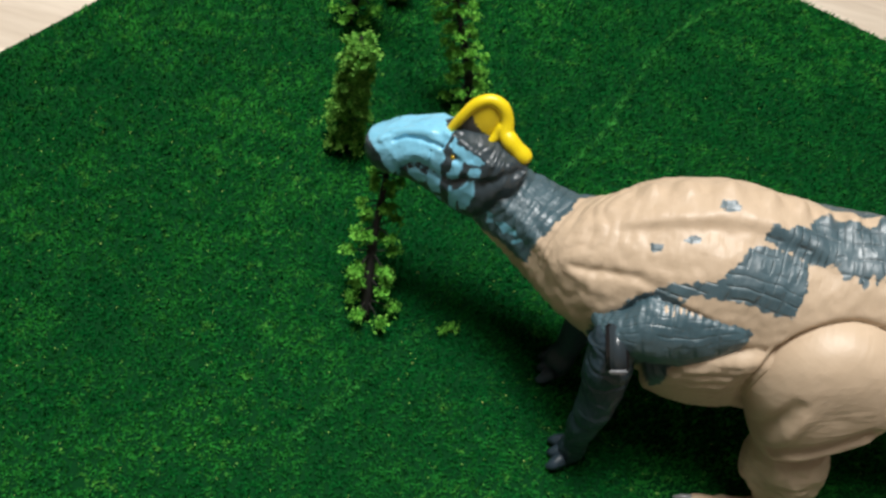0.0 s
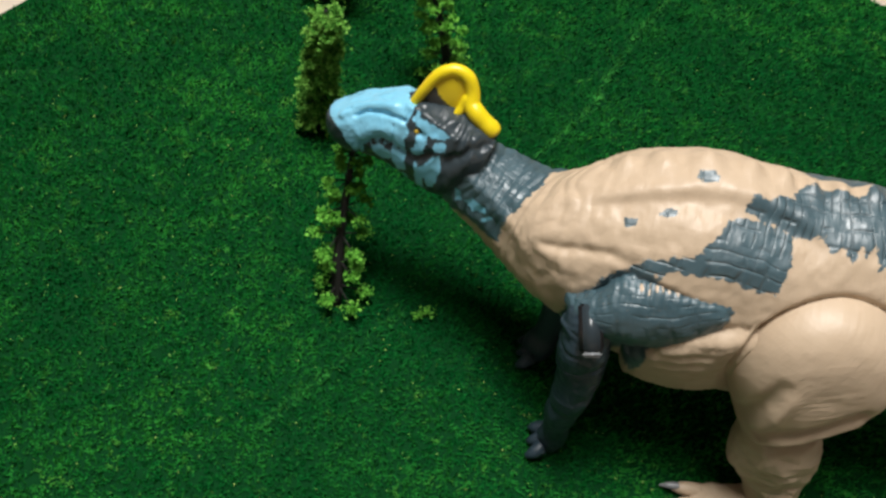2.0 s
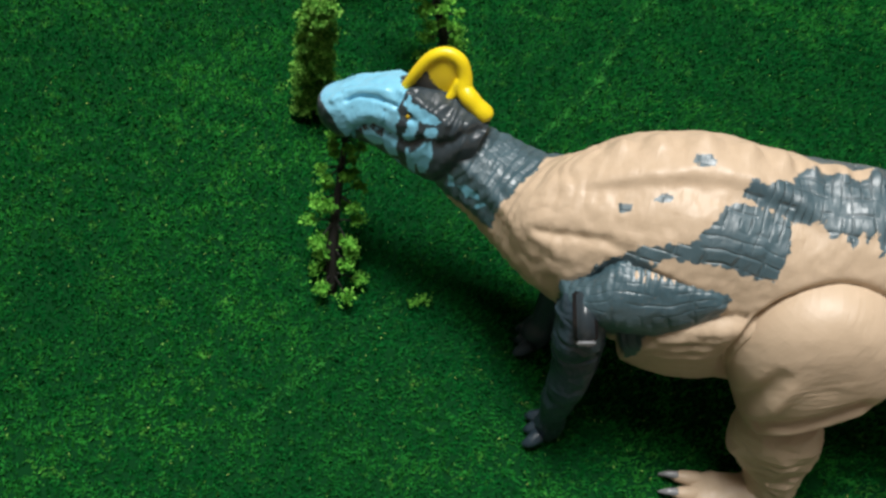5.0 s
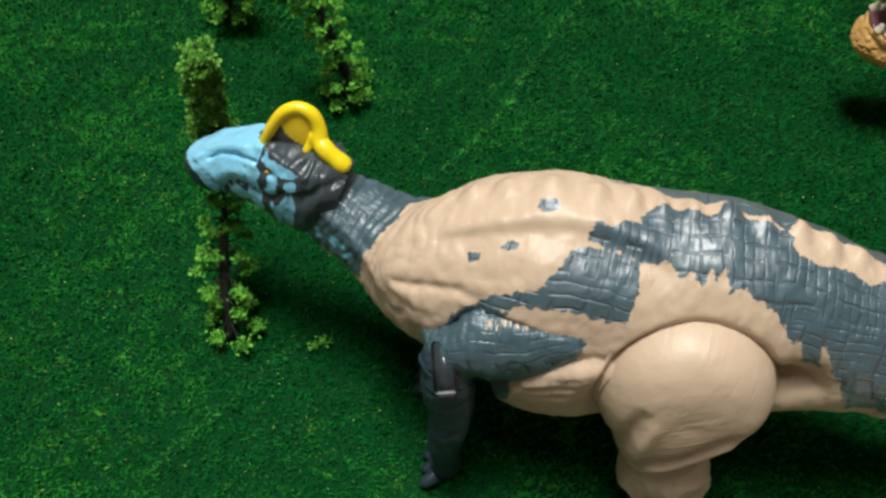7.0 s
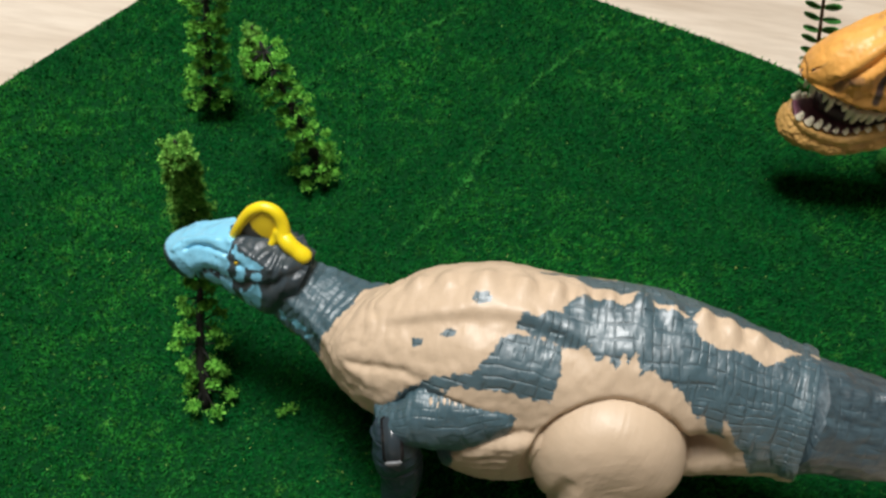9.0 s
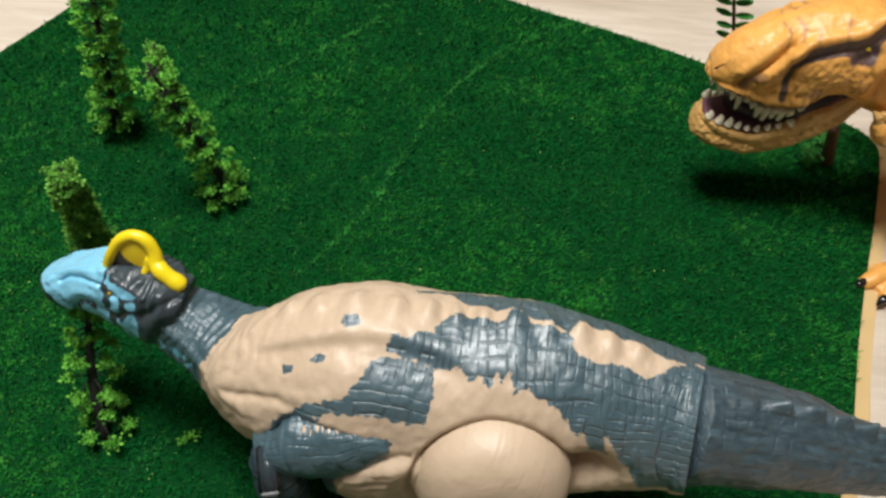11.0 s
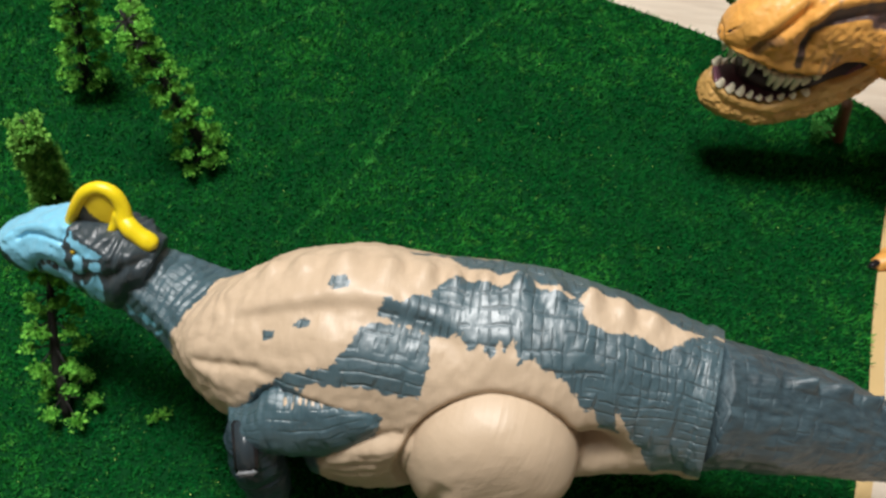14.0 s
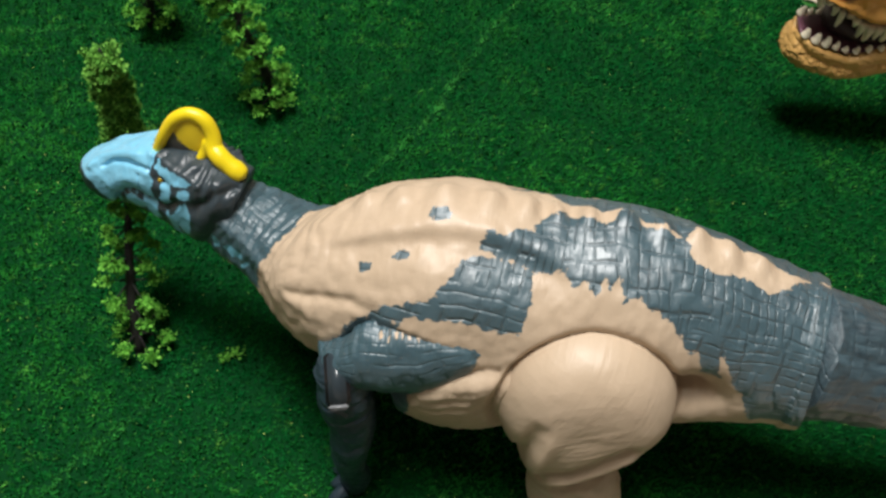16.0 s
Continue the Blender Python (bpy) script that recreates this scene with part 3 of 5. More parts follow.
HEAD = [(0.0942, 0.3066, 0.0560, 0.0008, 0.0008, 0.0008), (0.0953, 0.3064, 0.0562, 0.0048, 0.0036, 0.0054), (0.1000, 0.3058, 0.0578, 0.0080, 0.0052, 0.0088),
        (0.1070, 0.3050, 0.0610, 0.0073, 0.0064, 0.0114), (0.1160, 0.3035, 0.0640, 0.0082, 0.0084, 0.0158), (0.1255, 0.3010, 0.0655, 0.0096, 0.0090, 0.0176),
        (0.1330, 0.2990, 0.0650, 0.0098, 0.0088, 0.0168), (0.1382, 0.2980, 0.0640, 0.0076, 0.0076, 0.0120)]
# paint outlines on the trunk and head: length along the toy and angle from the near side, over the top
FLANK = [(0.1785, 0.33), (0.1800, 0.41), (0.1831, 0.48), (0.1877, 0.54), (0.1901, 0.57), (0.1916, 0.63), (0.1919, 0.69), (0.1927, 0.76), (0.1941, 0.83), (0.1943, 0.91), (0.1947, 0.96), (0.1982, 1.02), (0.2035, 1.02), (0.2094, 0.97), (0.2104, 0.87), (0.2108, 0.64), (0.2091, 0.46), (0.2041, 0.45), (0.1960, 0.45), (0.1873, 0.40), (0.1825, 0.31)]
REAR = [(0.1970, 1.05), (0.1980, 1.19), (0.2027, 1.21), (0.2040, 1.28), (0.2077, 1.32), (0.2109, 1.49), (0.2175, 1.57), (0.2220, 1.51), (0.2292, 1.49), (0.2306, 1.67), (0.2334, 1.64), (0.2369, 1.51), (0.2409, 1.49), (0.2455, 1.51), (0.2472, 1.29), (0.2529, 1.20), (0.2617, 1.27), (0.2674, 1.20), (0.2723, 1.35), (0.2790, 1.72), (0.2900, 1.72), (0.2900, -0.45), (0.2760, -0.40), (0.2707, -0.46), (0.2659, 0.04), (0.2617, 0.22), (0.2585, 0.48), (0.2567, 0.46), (0.2591, 0.23), (0.2540, 0.26), (0.2519, 0.46), (0.2481, 0.49), (0.2465, 0.60), (0.2422, 0.74), (0.2388, 0.79), (0.2357, 0.86), (0.2326, 0.81), (0.2311, 1.03), (0.2294, 0.89), (0.2278, 0.97), (0.2261, 0.83), (0.2231, 0.94), (0.2205, 0.86), (0.2186, 1.03), (0.2155, 0.99), (0.2102, 0.97), (0.2037, 1.04)]
POUCH = [(0.1845, -0.60), (0.1886, -0.45), (0.1917, -0.23), (0.1980, -0.05), (0.2053, 0.05), (0.2140, 0.08), (0.2200, -0.10), (0.2200, -1.30), (0.2000, -1.45), (0.1870, -1.10)]
SPINE = [(0.2010, 1.94), (0.2031, 1.90), (0.2119, 1.96), (0.2157, 1.80), (0.2246, 1.69), (0.2306, 1.65), (0.2455, 1.51), (0.2506, 1.68), (0.2603, 1.68), (0.2705, 1.67), (0.2733, 1.58), (0.2791, 1.72), (0.2900, 1.80), (0.2900, 3.00), (0.2560, 2.75), (0.2390, 2.16), (0.2280, 2.08), (0.2170, 2.20)]
NECK = [(0.1200, -1.60), (0.1330, -1.20), (0.1401, -0.78), (0.1462, -0.62), (0.1523, -0.38), (0.1516, -0.11), (0.1522, 0.16), (0.1528, 0.45), (0.1536, 0.75), (0.1537, 1.05), (0.1553, 1.19), (0.1541, 1.66), (0.1570, 2.20), (0.1545, 3.40), (0.1420, 4.30), (0.1200, 4.75)]
SHOULDER = [(0.1690, -0.85), (0.1694, -0.41), (0.1705, -0.22), (0.1718, -0.08), (0.1735, 0.05), (0.1743, 0.17), (0.1765, 0.29), (0.1791, 0.33), (0.1816, 0.44), (0.1850, 0.30), (0.1900, 0.00), (0.1900, -0.35), (0.1870, -0.70)]
ELBOW = [(0.1862, -0.58), (0.1880, -0.47), (0.1900, -0.40), (0.1898, -0.55), (0.1885, -0.80)]
NECK_BLUE = [[(0.1334, 0.30), (0.1340, 0.34), (0.1346, 0.13), (0.1338, 0.02)], [(0.1330, -0.08), (0.1338, -0.11), (0.1345, -0.32), (0.1336, -0.36)], [(0.1346, -0.28), (0.1360, -0.22), (0.1379, -0.39), (0.1365, -0.51)],
             [(0.1384, -0.32), (0.1396, -0.17), (0.1453, -0.09), (0.1462, -0.15), (0.1422, -0.36)], [(0.1457, -0.33), (0.1468, -0.16), (0.1482, -0.14), (0.1472, -0.30)]]
SNOUT_BLUE = [(0.1028, -0.93), (0.1015, -0.27), (0.1003, 0.27), (0.0969, 0.72), (0.0954, 1.42), (0.0960, 1.90), (0.0975, 2.60), (0.1010, 3.40), (0.1160, 3.40), (0.1200, 2.60), (0.1160, 1.66), (0.1164, 1.27), (0.1189, 1.16), (0.1192, 0.80), (0.1179, 0.46), (0.1189, 0.28), (0.1185, -0.04), (0.1184, -0.30), (0.1147, -0.27), (0.1111, -0.22), (0.1076, -0.32), (0.1050, -0.58)]
FACE_BLUE = [[(0.1197, 0.60), (0.1205, 0.89), (0.1219, 0.70), (0.1268, 0.62), (0.1281, 0.58), (0.1279, 0.45), (0.1255, 0.37), (0.1231, 0.40), (0.1211, 0.57)],
             [(0.1219, 0.24), (0.1238, 0.35), (0.1243, 0.10), (0.1239, -0.18), (0.1211, -0.31), (0.1211, -0.18), (0.1221, -0.04)], [(0.1264, 0.20), (0.1277, 0.36), (0.1289, 0.33), (0.1290, 0.10), (0.1270, 0.00)],
             [(0.1076, -0.43), (0.1130, -0.37), (0.1132, -0.56), (0.1098, -0.75), (0.1081, -0.62)], [(0.1143, -0.34), (0.1188, -0.36), (0.1188, -0.62), (0.1156, -0.78), (0.1142, -0.58)], [(0.1170, -0.86), (0.1193, -0.84), (0.1188, -1.02)],
             [(0.1222, -0.42), (0.1248, -0.40), (0.1260, -0.27), (0.1283, -0.04), (0.1299, -0.36), (0.1297, -0.66), (0.1280, -0.74), (0.1255, -0.52), (0.1250, -0.70), (0.1258, -0.95), (0.1232, -0.98), (0.1228, -0.66)]]
NOSTRIL = [(0.1050, 0.62), (0.1074, 0.76), (0.1113, 0.69), (0.1145, 0.58), (0.1177, 0.52)]
MOUTH = [(0.1015, -1.05), (0.1030, -0.85), (0.1057, -0.48), (0.1086, -0.30), (0.1111, -0.22), (0.1147, -0.27), (0.1188, -0.31), (0.1228, -0.31), (0.1263, -0.09)]


def spot(x, a, r):
    return [(x + r * math.cos(q), a + r * math.sin(q) / 0.024) for q in (0.3, 1.2, 2.4, 3.3, 4.4, 5.5)]


def mirrored(poly):
    return [(x, math.pi - a) for x, a in poly]


SLATE_PATCHES = [FLANK, REAR, SPINE, NECK, SHOULDER, ELBOW, spot(0.1895, 1.30, 0.0019), spot(0.1835, 0.92, 0.0015), spot(0.1762, 0.80, 0.0013)]


def place_on(pts, xs, angles, x, angle):
    """The place of the skin at a length and an angle."""
    return pts[int(np.argmin(np.abs(xs - x))), int(np.argmin(np.abs(np.where(angles > 4.712, angles - 6.2832, angles) - angle)))]


def line_distance(points, xs, angles, radius):
    """Distance from a line drawn on the skin."""
    gx, ga = np.meshgrid(xs, np.where(angles > 4.712, angles - 6.2832, angles) * radius, indexing="ij")
    p = [(x, a * radius) for x, a in points]
    return np.min([away(q, r, gx, ga) for q, r in zip(p, p[1:])], axis=0)


def hadrosaur():
    toy = thing("hadrosaur_toy", "tan and slate plastic dinosaur toy with blue face, yellow crest", "toy dinosaur", at=(0.21, 0.265, 0.0))
    back = Matrix.Translation((-0.21, -0.265, 0.0))

    def own(ob):
        ob.data.transform(back)
        return ob

    # trunk and neck
    n, m = 460, 220
    pts, out, c, a = loft(TORSO, n, m, LEAN_UP)
    x = pts[..., 0]
    ridge = np.exp(-(((a - np.pi / 2) / 0.16) ** 2))[None, :] * (c[:, 0] > 0.160)[:, None]
    scal = ridge * (0.0010 + 0.0010 * np.sin(c[:, 0] * 2 * np.pi / 0.0085))[:, None] * np.clip((c[:, 0] - 0.160) / 0.012, 0, 1)[:, None] * np.clip((0.283 - c[:, 0]) / 0.02, 0, 1)[:, None]
    fold_at = np.interp(c[:, 0], [0.160, 0.1767, 0.1834, 0.1911, 0.1973, 0.208, 0.218], [0.95, 1.06, 1.09, 1.13, 1.15, 1.10, 1.00])
    over = a[None, :] - fold_at[:, None]
    groove = 0.0012 * np.tanh(over / 0.05) * np.exp(-((over / 0.30) ** 2)) * (np.clip((c[:, 0] - 0.163) / 0.012, 0, 1) * np.clip((0.222 - c[:, 0]) / 0.012, 0, 1))[:, None]
    hip = np.abs(np.hypot((pts[..., 0] - THIGH_AT[0]) / 0.0212, (pts[..., 2] - THIGH_AT[2]) / 0.0212) - 1.03) * 0.0212
    groove = groove - 0.0022 * np.exp(-((hip / 0.0009) ** 2)) * (np.sin(a) < 0.75)[None, :] * (np.cos(a) > 0)[None, :] * (pts[..., 2] > 0.045)
    crease = line_distance([(0.1640, 0.26), (0.1682, 0.37), (0.1732, 0.43), (0.1790, 0.39)], c[:, 0], a, 0.024)
    groove = groove - 0.0010 * np.exp(-((crease / 0.0015) ** 2))
    seam_line = line_distance([(0.1705, -0.62), (0.1718, -0.44), (0.1735, -0.10), (0.1765, 0.20), (0.1795, 0.30), (0.1880, 0.22), (0.2000, 0.12)], c[:, 0], a, 0.024)
    groove = groove - 0.0014 * np.exp(-((seam_line / 0.0009) ** 2))
    # a wrinkled pouch of belly behind the elbow
    pouch = np.clip(paint_distance(POUCH, c[:, 0], a) / 0.0022, -1, 1) * 0.5 + 0.5
    pouch = pouch * pouch * (3 - 2 * pouch)
    pleat = np.sin((a[None, :] * 0.024 - 0.35 * (c[:, 0][:, None] - 0.19)) * 2 * np.pi / 0.0021 + 3.0 * fbm(pts, 90, 2, 4.0))
    pouch = pouch * np.clip((0.2135 - c[:, 0]) / 0.010, 0, 1)[:, None]
    groove = groove + pouch * (0.0027 + 0.00034 * pleat) - 0.0011 * np.exp(-((paint_distance(POUCH, c[:, 0], a) + 0.0010) / 0.0008) ** 2) * (c[:, 0] < 0.208)[:, None]
    # the hollow between thigh and tail root
    hollow = np.exp(-(((c[:, 0][:, None] - 0.2535) / 0.0075) ** 2)) * np.exp(-(((np.where(a > 4.712, a - 6.2832, a)[None, :] + 0.04) / 0.24) ** 2))
    groove = groove - 0.0090 * hollow
    wave = fbm(pts, 75, 2, 2.0)
    neckfold = (0.00034 * np.abs(np.sin(c[:, 0][:, None] * np.pi / 0.0030 + 2.6 * wave)) + 0.00022 * np.sin(a[None, :] * 9 + 3 * wave)) * np.clip((0.176 - c[:, 0]) / 0.012, 0, 1)[:, None]
    lump = 0.0006 * fbm(pts, 90) + 0.00022 * fbm(pts, 320, 3, 7.0)
    rim_end = 0.0007 * np.clip((c[:, 0] - 0.2795) / 0.0012, 0, 1)[:, None]
    pts = pts + out * (scal + groove + neckfold + lump + rim_end)[..., None]
    # the tail collar is cut at a slant
    lean = np.clip((c[:, 0] - 0.250) / 0.034, 0, 1)[:, None] ** 2
    pts[..., 0] -= lean * 0.20 * ((pts[..., 2] - c[:, 2][:, None]) * 0.85 - (pts[..., 1] - c[:, 1][:, None]) * 0.5)
    me = loft_mesh("body", pts)
    d = np.full(x.shape, -0.02)
    for patch in SLATE_PATCHES:
        d = np.maximum(d, paint_distance(patch, c[:, 0], a))
    with_field(me, "slate", d)
    with_field(me, "blue", np.max([paint_distance(p, c[:, 0], a) for p in NECK_BLUE], axis=0))
    skin_map(me, c[:, 0], a, 0.024)
    own(put_mesh("body", me, HADRO_SKIN, toy))
    # tail
    pts, out, c, a = loft(TAIL, 420, 100, LEAN_UP)
    saw = (c[:, 0] / 0.0098) % 1.0
    ridge_at = np.interp(c[:, 0], [0.284, 0.31, 0.345], [1.22, 1.36, 1.55])[:, None]
    spikes = np.exp(-(((a[None, :] - ridge_at) / 0.12) ** 2)) * ((0.0046 * np.where(saw < 0.75, saw / 0.75, (1 - saw) / 0.25)) * np.clip((c[:, 0] - 0.288) / 0.012, 0, 1) * np.clip((0.47 - c[:, 0]) / 0.1, 0, 1))[:, None]
    side_fold = -0.0006 * np.exp(-(((np.where(a > 4.712, a - 6.2832, a) - 0.75) / 0.06) ** 2))[None, :] * np.ones(len(c))[:, None]
    streak = 0.00055 * fbm(np.stack([c[:, :1] * 0.22 + 0 * a, 0.010 * np.cos(a) + 0 * c[:, :1], 0.010 * np.sin(a) + 0 * c[:, :1]], -1), 700)
    pts = pts + out * (spikes + streak + side_fold + 0.0005 * fbm(pts, 110))[..., None]
    me = with_field(with_field(loft_mesh("tail", pts), "slate", np.full(pts.shape[:2], 0.02)), "blue", np.full(pts.shape[:2], -0.02))
    skin_map(me, c[:, 0], a, 0.016)
    own(put_mesh("tail", me, TAIL_SKIN, toy, "slate-grey tapering tail with a low spiked ridge"))
    # head
    pts, out, c, a = loft(HEAD, 210, 140, LEAN_UP, 0.35)
    xs = c[:, 0]
    both = lambda line: np.minimum(line_distance(line, xs, a, 0.009), line_distance(mirrored(line), xs, a, 0.009))
    relief = -0.0012 * np.exp(-((both(NOSTRIL) / 0.0006) ** 2)) - 0.0015 * np.exp(-((both(MOUTH) / 0.0006) ** 2)) + 0.0009 * np.exp(-((both([(0.1015, 0.75), (0.1040, 1.00), (0.1085, 1.02), (0.1140, 0.90)]) / 0.0014) ** 2))
    relief = relief + 0.0008 * np.exp(-((both([(0.1060, -0.15), (0.1100, 0.10), (0.1150, 0.05)]) / 0.0018) ** 2))
    relief = relief + 0.0009 * np.exp(-((both([(0.1185, 0.95), (0.1235, 0.82), (0.1300, 0.62)]) / 0.0011) ** 2)) - 0.0010 * np.exp(-((both([(0.1203, 0.30), (0.1228, 0.30)]) / 0.0011) ** 2))
    relief = relief + 0.0010 * np.exp(-((both([(0.1330, 0.80), (0.1345, 0.10), (0.1320, -0.60)]) / 0.0018) ** 2)) - 0.0006 * np.exp(-((both([(0.1215, 1.05), (0.1200, 0.75), (0.1205, 0.45)]) / 0.0005) ** 2))
    relief = relief - 0.0006 * np.exp(-((both([(0.1151, 0.30), (0.1150, -0.04), (0.1143, -0.18), (0.1147, -0.27)]) / 0.0003) ** 2))
    relief = relief - 0.0007 * np.exp(-((both([(0.1027, 0.90), (0.1034, 0.92)]) / 0.0006) ** 2)) - 0.0011 * np.exp(-((both([(0.1305, -0.03), (0.1320, 0.15), (0.1339, 0.51), (0.1367, 0.94)]) / 0.0011) ** 2))
    relief = relief - 0.0007 * np.exp(-((both([(0.1189, 1.16), (0.1189, 0.78), (0.1182, 0.47)]) / 0.0005) ** 2))
    relief = relief + 0.0004 * np.sin(xs[:, None] * 2 * np.pi / 0.0024 + 3 * fbm(pts, 160, 2, 6.0)) * np.exp(-((both([(0.1290, 0.80), (0.1330, 0.55)]) / 0.0035) ** 2))
    pts = pts + out * (relief + 0.0003 * fbm(pts, 260))[..., None]
    me = loft_mesh("head", pts)
    blues = [SNOUT_BLUE] + FACE_BLUE + [mirrored(p) for p in FACE_BLUE]
    with_field(me, "blue", np.max([face_distance(p, xs, a) for p in blues], axis=0) + 0.0003)
    head = own(put_mesh("head", me, HEAD_SKIN, toy, "bright blue snout and cheek blotches on slate"))
    own(ball("eye", tuple(place_on(pts, xs, a, 0.1213, 0.30)), 0.0007, EYE_YELLOW, head))
    # crest
    rim = [(0.1163, 0.3026, 0.0716, 0.0013), (0.1186, 0.3038, 0.0772, 0.0015), (0.1214, 0.3054, 0.0818, 0.0016), (0.1250, 0.3063, 0.0836, 0.0017), (0.1286, 0.3058, 0.0826, 0.0019), (0.1306, 0.3044, 0.0795, 0.0020), (0.1313, 0.3025, 0.0768, 0.0023),
           (0.1330, 0.3008, 0.0757, 0.0025), (0.1352, 0.2998, 0.0744, 0.0024), (0.1372, 0.2992, 0.0732, 0.0026), (0.1386, 0.2989, 0.0722, 0.0022), (0.1393, 0.2987, 0.0716, 0.0008)]
    crest = own(tube("crest", rim, YELLOW, toy, "glossy yellow arched crest", 90, 18, (0, 1, 0.2)))
    prong = [(0.1310, 0.3040, 0.0800, 0.0008, 0.0012, 0.0012), (0.1303, 0.3032, 0.0776, 0.0020, 0.0018, 0.0018), (0.1292, 0.3021, 0.0755, 0.0016, 0.0014, 0.0014), (0.1280, 0.3006, 0.0738, 0.0011, 0.0010, 0.0010), (0.1274, 0.3000, 0.0726, 0.0006, 0.0006, 0.0006)]
    own(put_mesh("crest_prong", loft_mesh("crest_prong", loft(prong, 30, 16, (0, 1, 0.2))[0]), YELLOW, crest))
    bm = bmesh.new()
    bmesh.ops.create_uvsphere(bm, u_segments=32, v_segments=20, radius=1)
    bmesh.ops.scale(bm, vec=(0.0062, 0.0016, 0.0086), verts=bm.verts)
    bmesh.ops.transform(bm, matrix=pose(0.1246, 0.3040, 0.0752, -15, 14, -6), verts=bm.verts)
    own(part("crest_plate", bm, CREST_FACE, crest, "yellow plate with worn dark paint"))
    # near legs
    shank = [(0.2268, 0.2530, 0.0400, 0.0070, 0.0075, 0.0075), (0.2310, 0.2500, 0.0335, 0.0112, 0.0094, 0.0092), (0.2345, 0.2486, 0.0270, 0.0122, 0.0096, 0.0090), (0.2380, 0.2465, 0.0195, 0.0094, 0.0080, 0.0078), (0.2408, 0.2436, 0.0115, 0.0068, 0.0066, 0.0066), (0.2430, 0.2416, 0.0030, 0.0064, 0.0062, 0.0060)]
    foot = [(0.2460, 0.2405, 0.0030, 0.003, 0.003, 0.003), (0.2415, 0.2405, 0.0050, 0.0065, 0.0060, 0.0045), (0.2320, 0.2395, 0.0040, 0.0065, 0.0040, 0.0036), (0.2245, 0.2385, 0.0030, 0.0062, 0.0028, 0.0028), (0.2205, 0.2380, 0.0025, 0.003, 0.0018, 0.0018)]

    def hind(mirror, name):
        def side(k):
            return [(q[0] + 0.002 * mirror, (2 * (0.2660 + 0.17 * q[2]) - q[1]) if mirror else q[1], q[2] - 0.006 * mirror * min(1.0, q[2] / 0.04), *q[3:]) for q in k]

        # a domed disc that narrows towards the knee
        r, f = np.linspace(0.0, 1.0, 110), np.linspace(0, 2 * np.pi, 180, endpoint=False)
        cu, cv = np.cos(f), np.sin(f)
        deep = np.clip(-cv, 0, 1)
        ru = 0.0212 * (1 - 0.42 * deep**3)
        rv = np.where(cv > 0, 0.0212, 0.0212 + 0.0080 * deep**2)
        u, v = r[:, None] * (cu * ru)[None, :], r[:, None] * (cv * rv)[None, :]
        u = u - 0.0052 * (r[:, None] * deep[None, :]) ** 2
        high = 0.0170 * (1 - r**3.2) ** 0.42
        h = np.repeat(high[:, None], 180, axis=1)
        seam = lambda a, b, w: np.exp(-((away(a, b, u, v) / w) ** 2))
        def run(line, w):
            return np.max([seam(p, q, w) for p, q in zip(line, line[1:])], axis=0)

        muscle = [(-0.0128, -0.0200), (-0.0124, -0.0090), (-0.0112, 0.0010)]
        band = [(-0.0072, -0.0205), (-0.0030, -0.0172), (0.0010, -0.0140), (0.0052, -0.0100), (0.0105, -0.0045)]
        fade = np.clip((0.003 - v) / 0.014, 0, 1)
        h = h + fade * (-0.0030 * run(muscle, 0.0020) + 0.0020 * run([(p + 0.0034, q) for p, q in muscle], 0.0024))
        h = h - 0.0021 * run(band, 0.0024) + 0.0012 * run([(p + 0.0014, q - 0.0032) for p, q in band], 0.0022)
        h = h - 0.0008 * seam((-0.0200, -0.0190), (-0.0060, -0.0225), 0.0009) + 0.0006 * seam((-0.0190, -0.0225), (-0.0060, -0.0255), 0.0012)
        up_v, out_v = np.array([0, 0.27, 0.963]), np.array([0, -0.963, 0.27])
        if mirror:
            up_v, out_v = np.array([0, -0.10, 0.995]), np.array([0, 0.995, 0.10])
        centre = np.array(side([THIGH_AT + (0.0,)])[0][:3])
        pts = centre + u[..., None] * np.array([1.0, 0, 0]) + v[..., None] * up_v + h[..., None] * out_v
        pts = pts + out_v * (0.0005 * fbm(pts, 60) + 0.00011 * fbm(np.stack([(u + 0.5 * v) * 0.30, (v - 0.5 * u) * 2.2, 0 * u], -1), 260, 3, 1.0) * np.clip((0.008 - v) / 0.012, 0.25, 1))[..., None]
        if mirror:
            pts = pts[:, ::-1]
        me = with_field(with_field(loft_mesh(name, pts[::-1]), "slate", np.full(pts.shape[:2], -0.02)), "blue", np.full(pts.shape[:2], -0.02))
        flat = me.attributes.new("skin", "FLOAT_VECTOR", "POINT")
        flat.data.foreach_set("vector", np.stack([(u - 0.4 * v)[::-1] + 0.2, v[::-1], 0 * u], -1).astype(np.float32).ravel())
        leg = own(put_mesh(name, me, HADRO_SKIN, toy, "rounded tan thigh with muscle creases"))
        pts, out, c, a = loft(side(shank), 110, 80, (0, -1, 0))
        own(put_mesh("shank", loft_mesh("shank", pts + out * (0.0012 * fbm(pts, 120) + 0.00012 * np.sin(pts[..., 2] * 2 * np.pi / 0.0034 + 4 * fbm(pts, 120, 2, 3.0)))[..., None]), TAN, leg))
        pts, out, c, a = loft(side(foot), 50, 30)
        own(put_mesh("foot", loft_mesh("foot", pts + out * (0.0005 * fbm(pts, 300))[..., None]), TAN, leg))
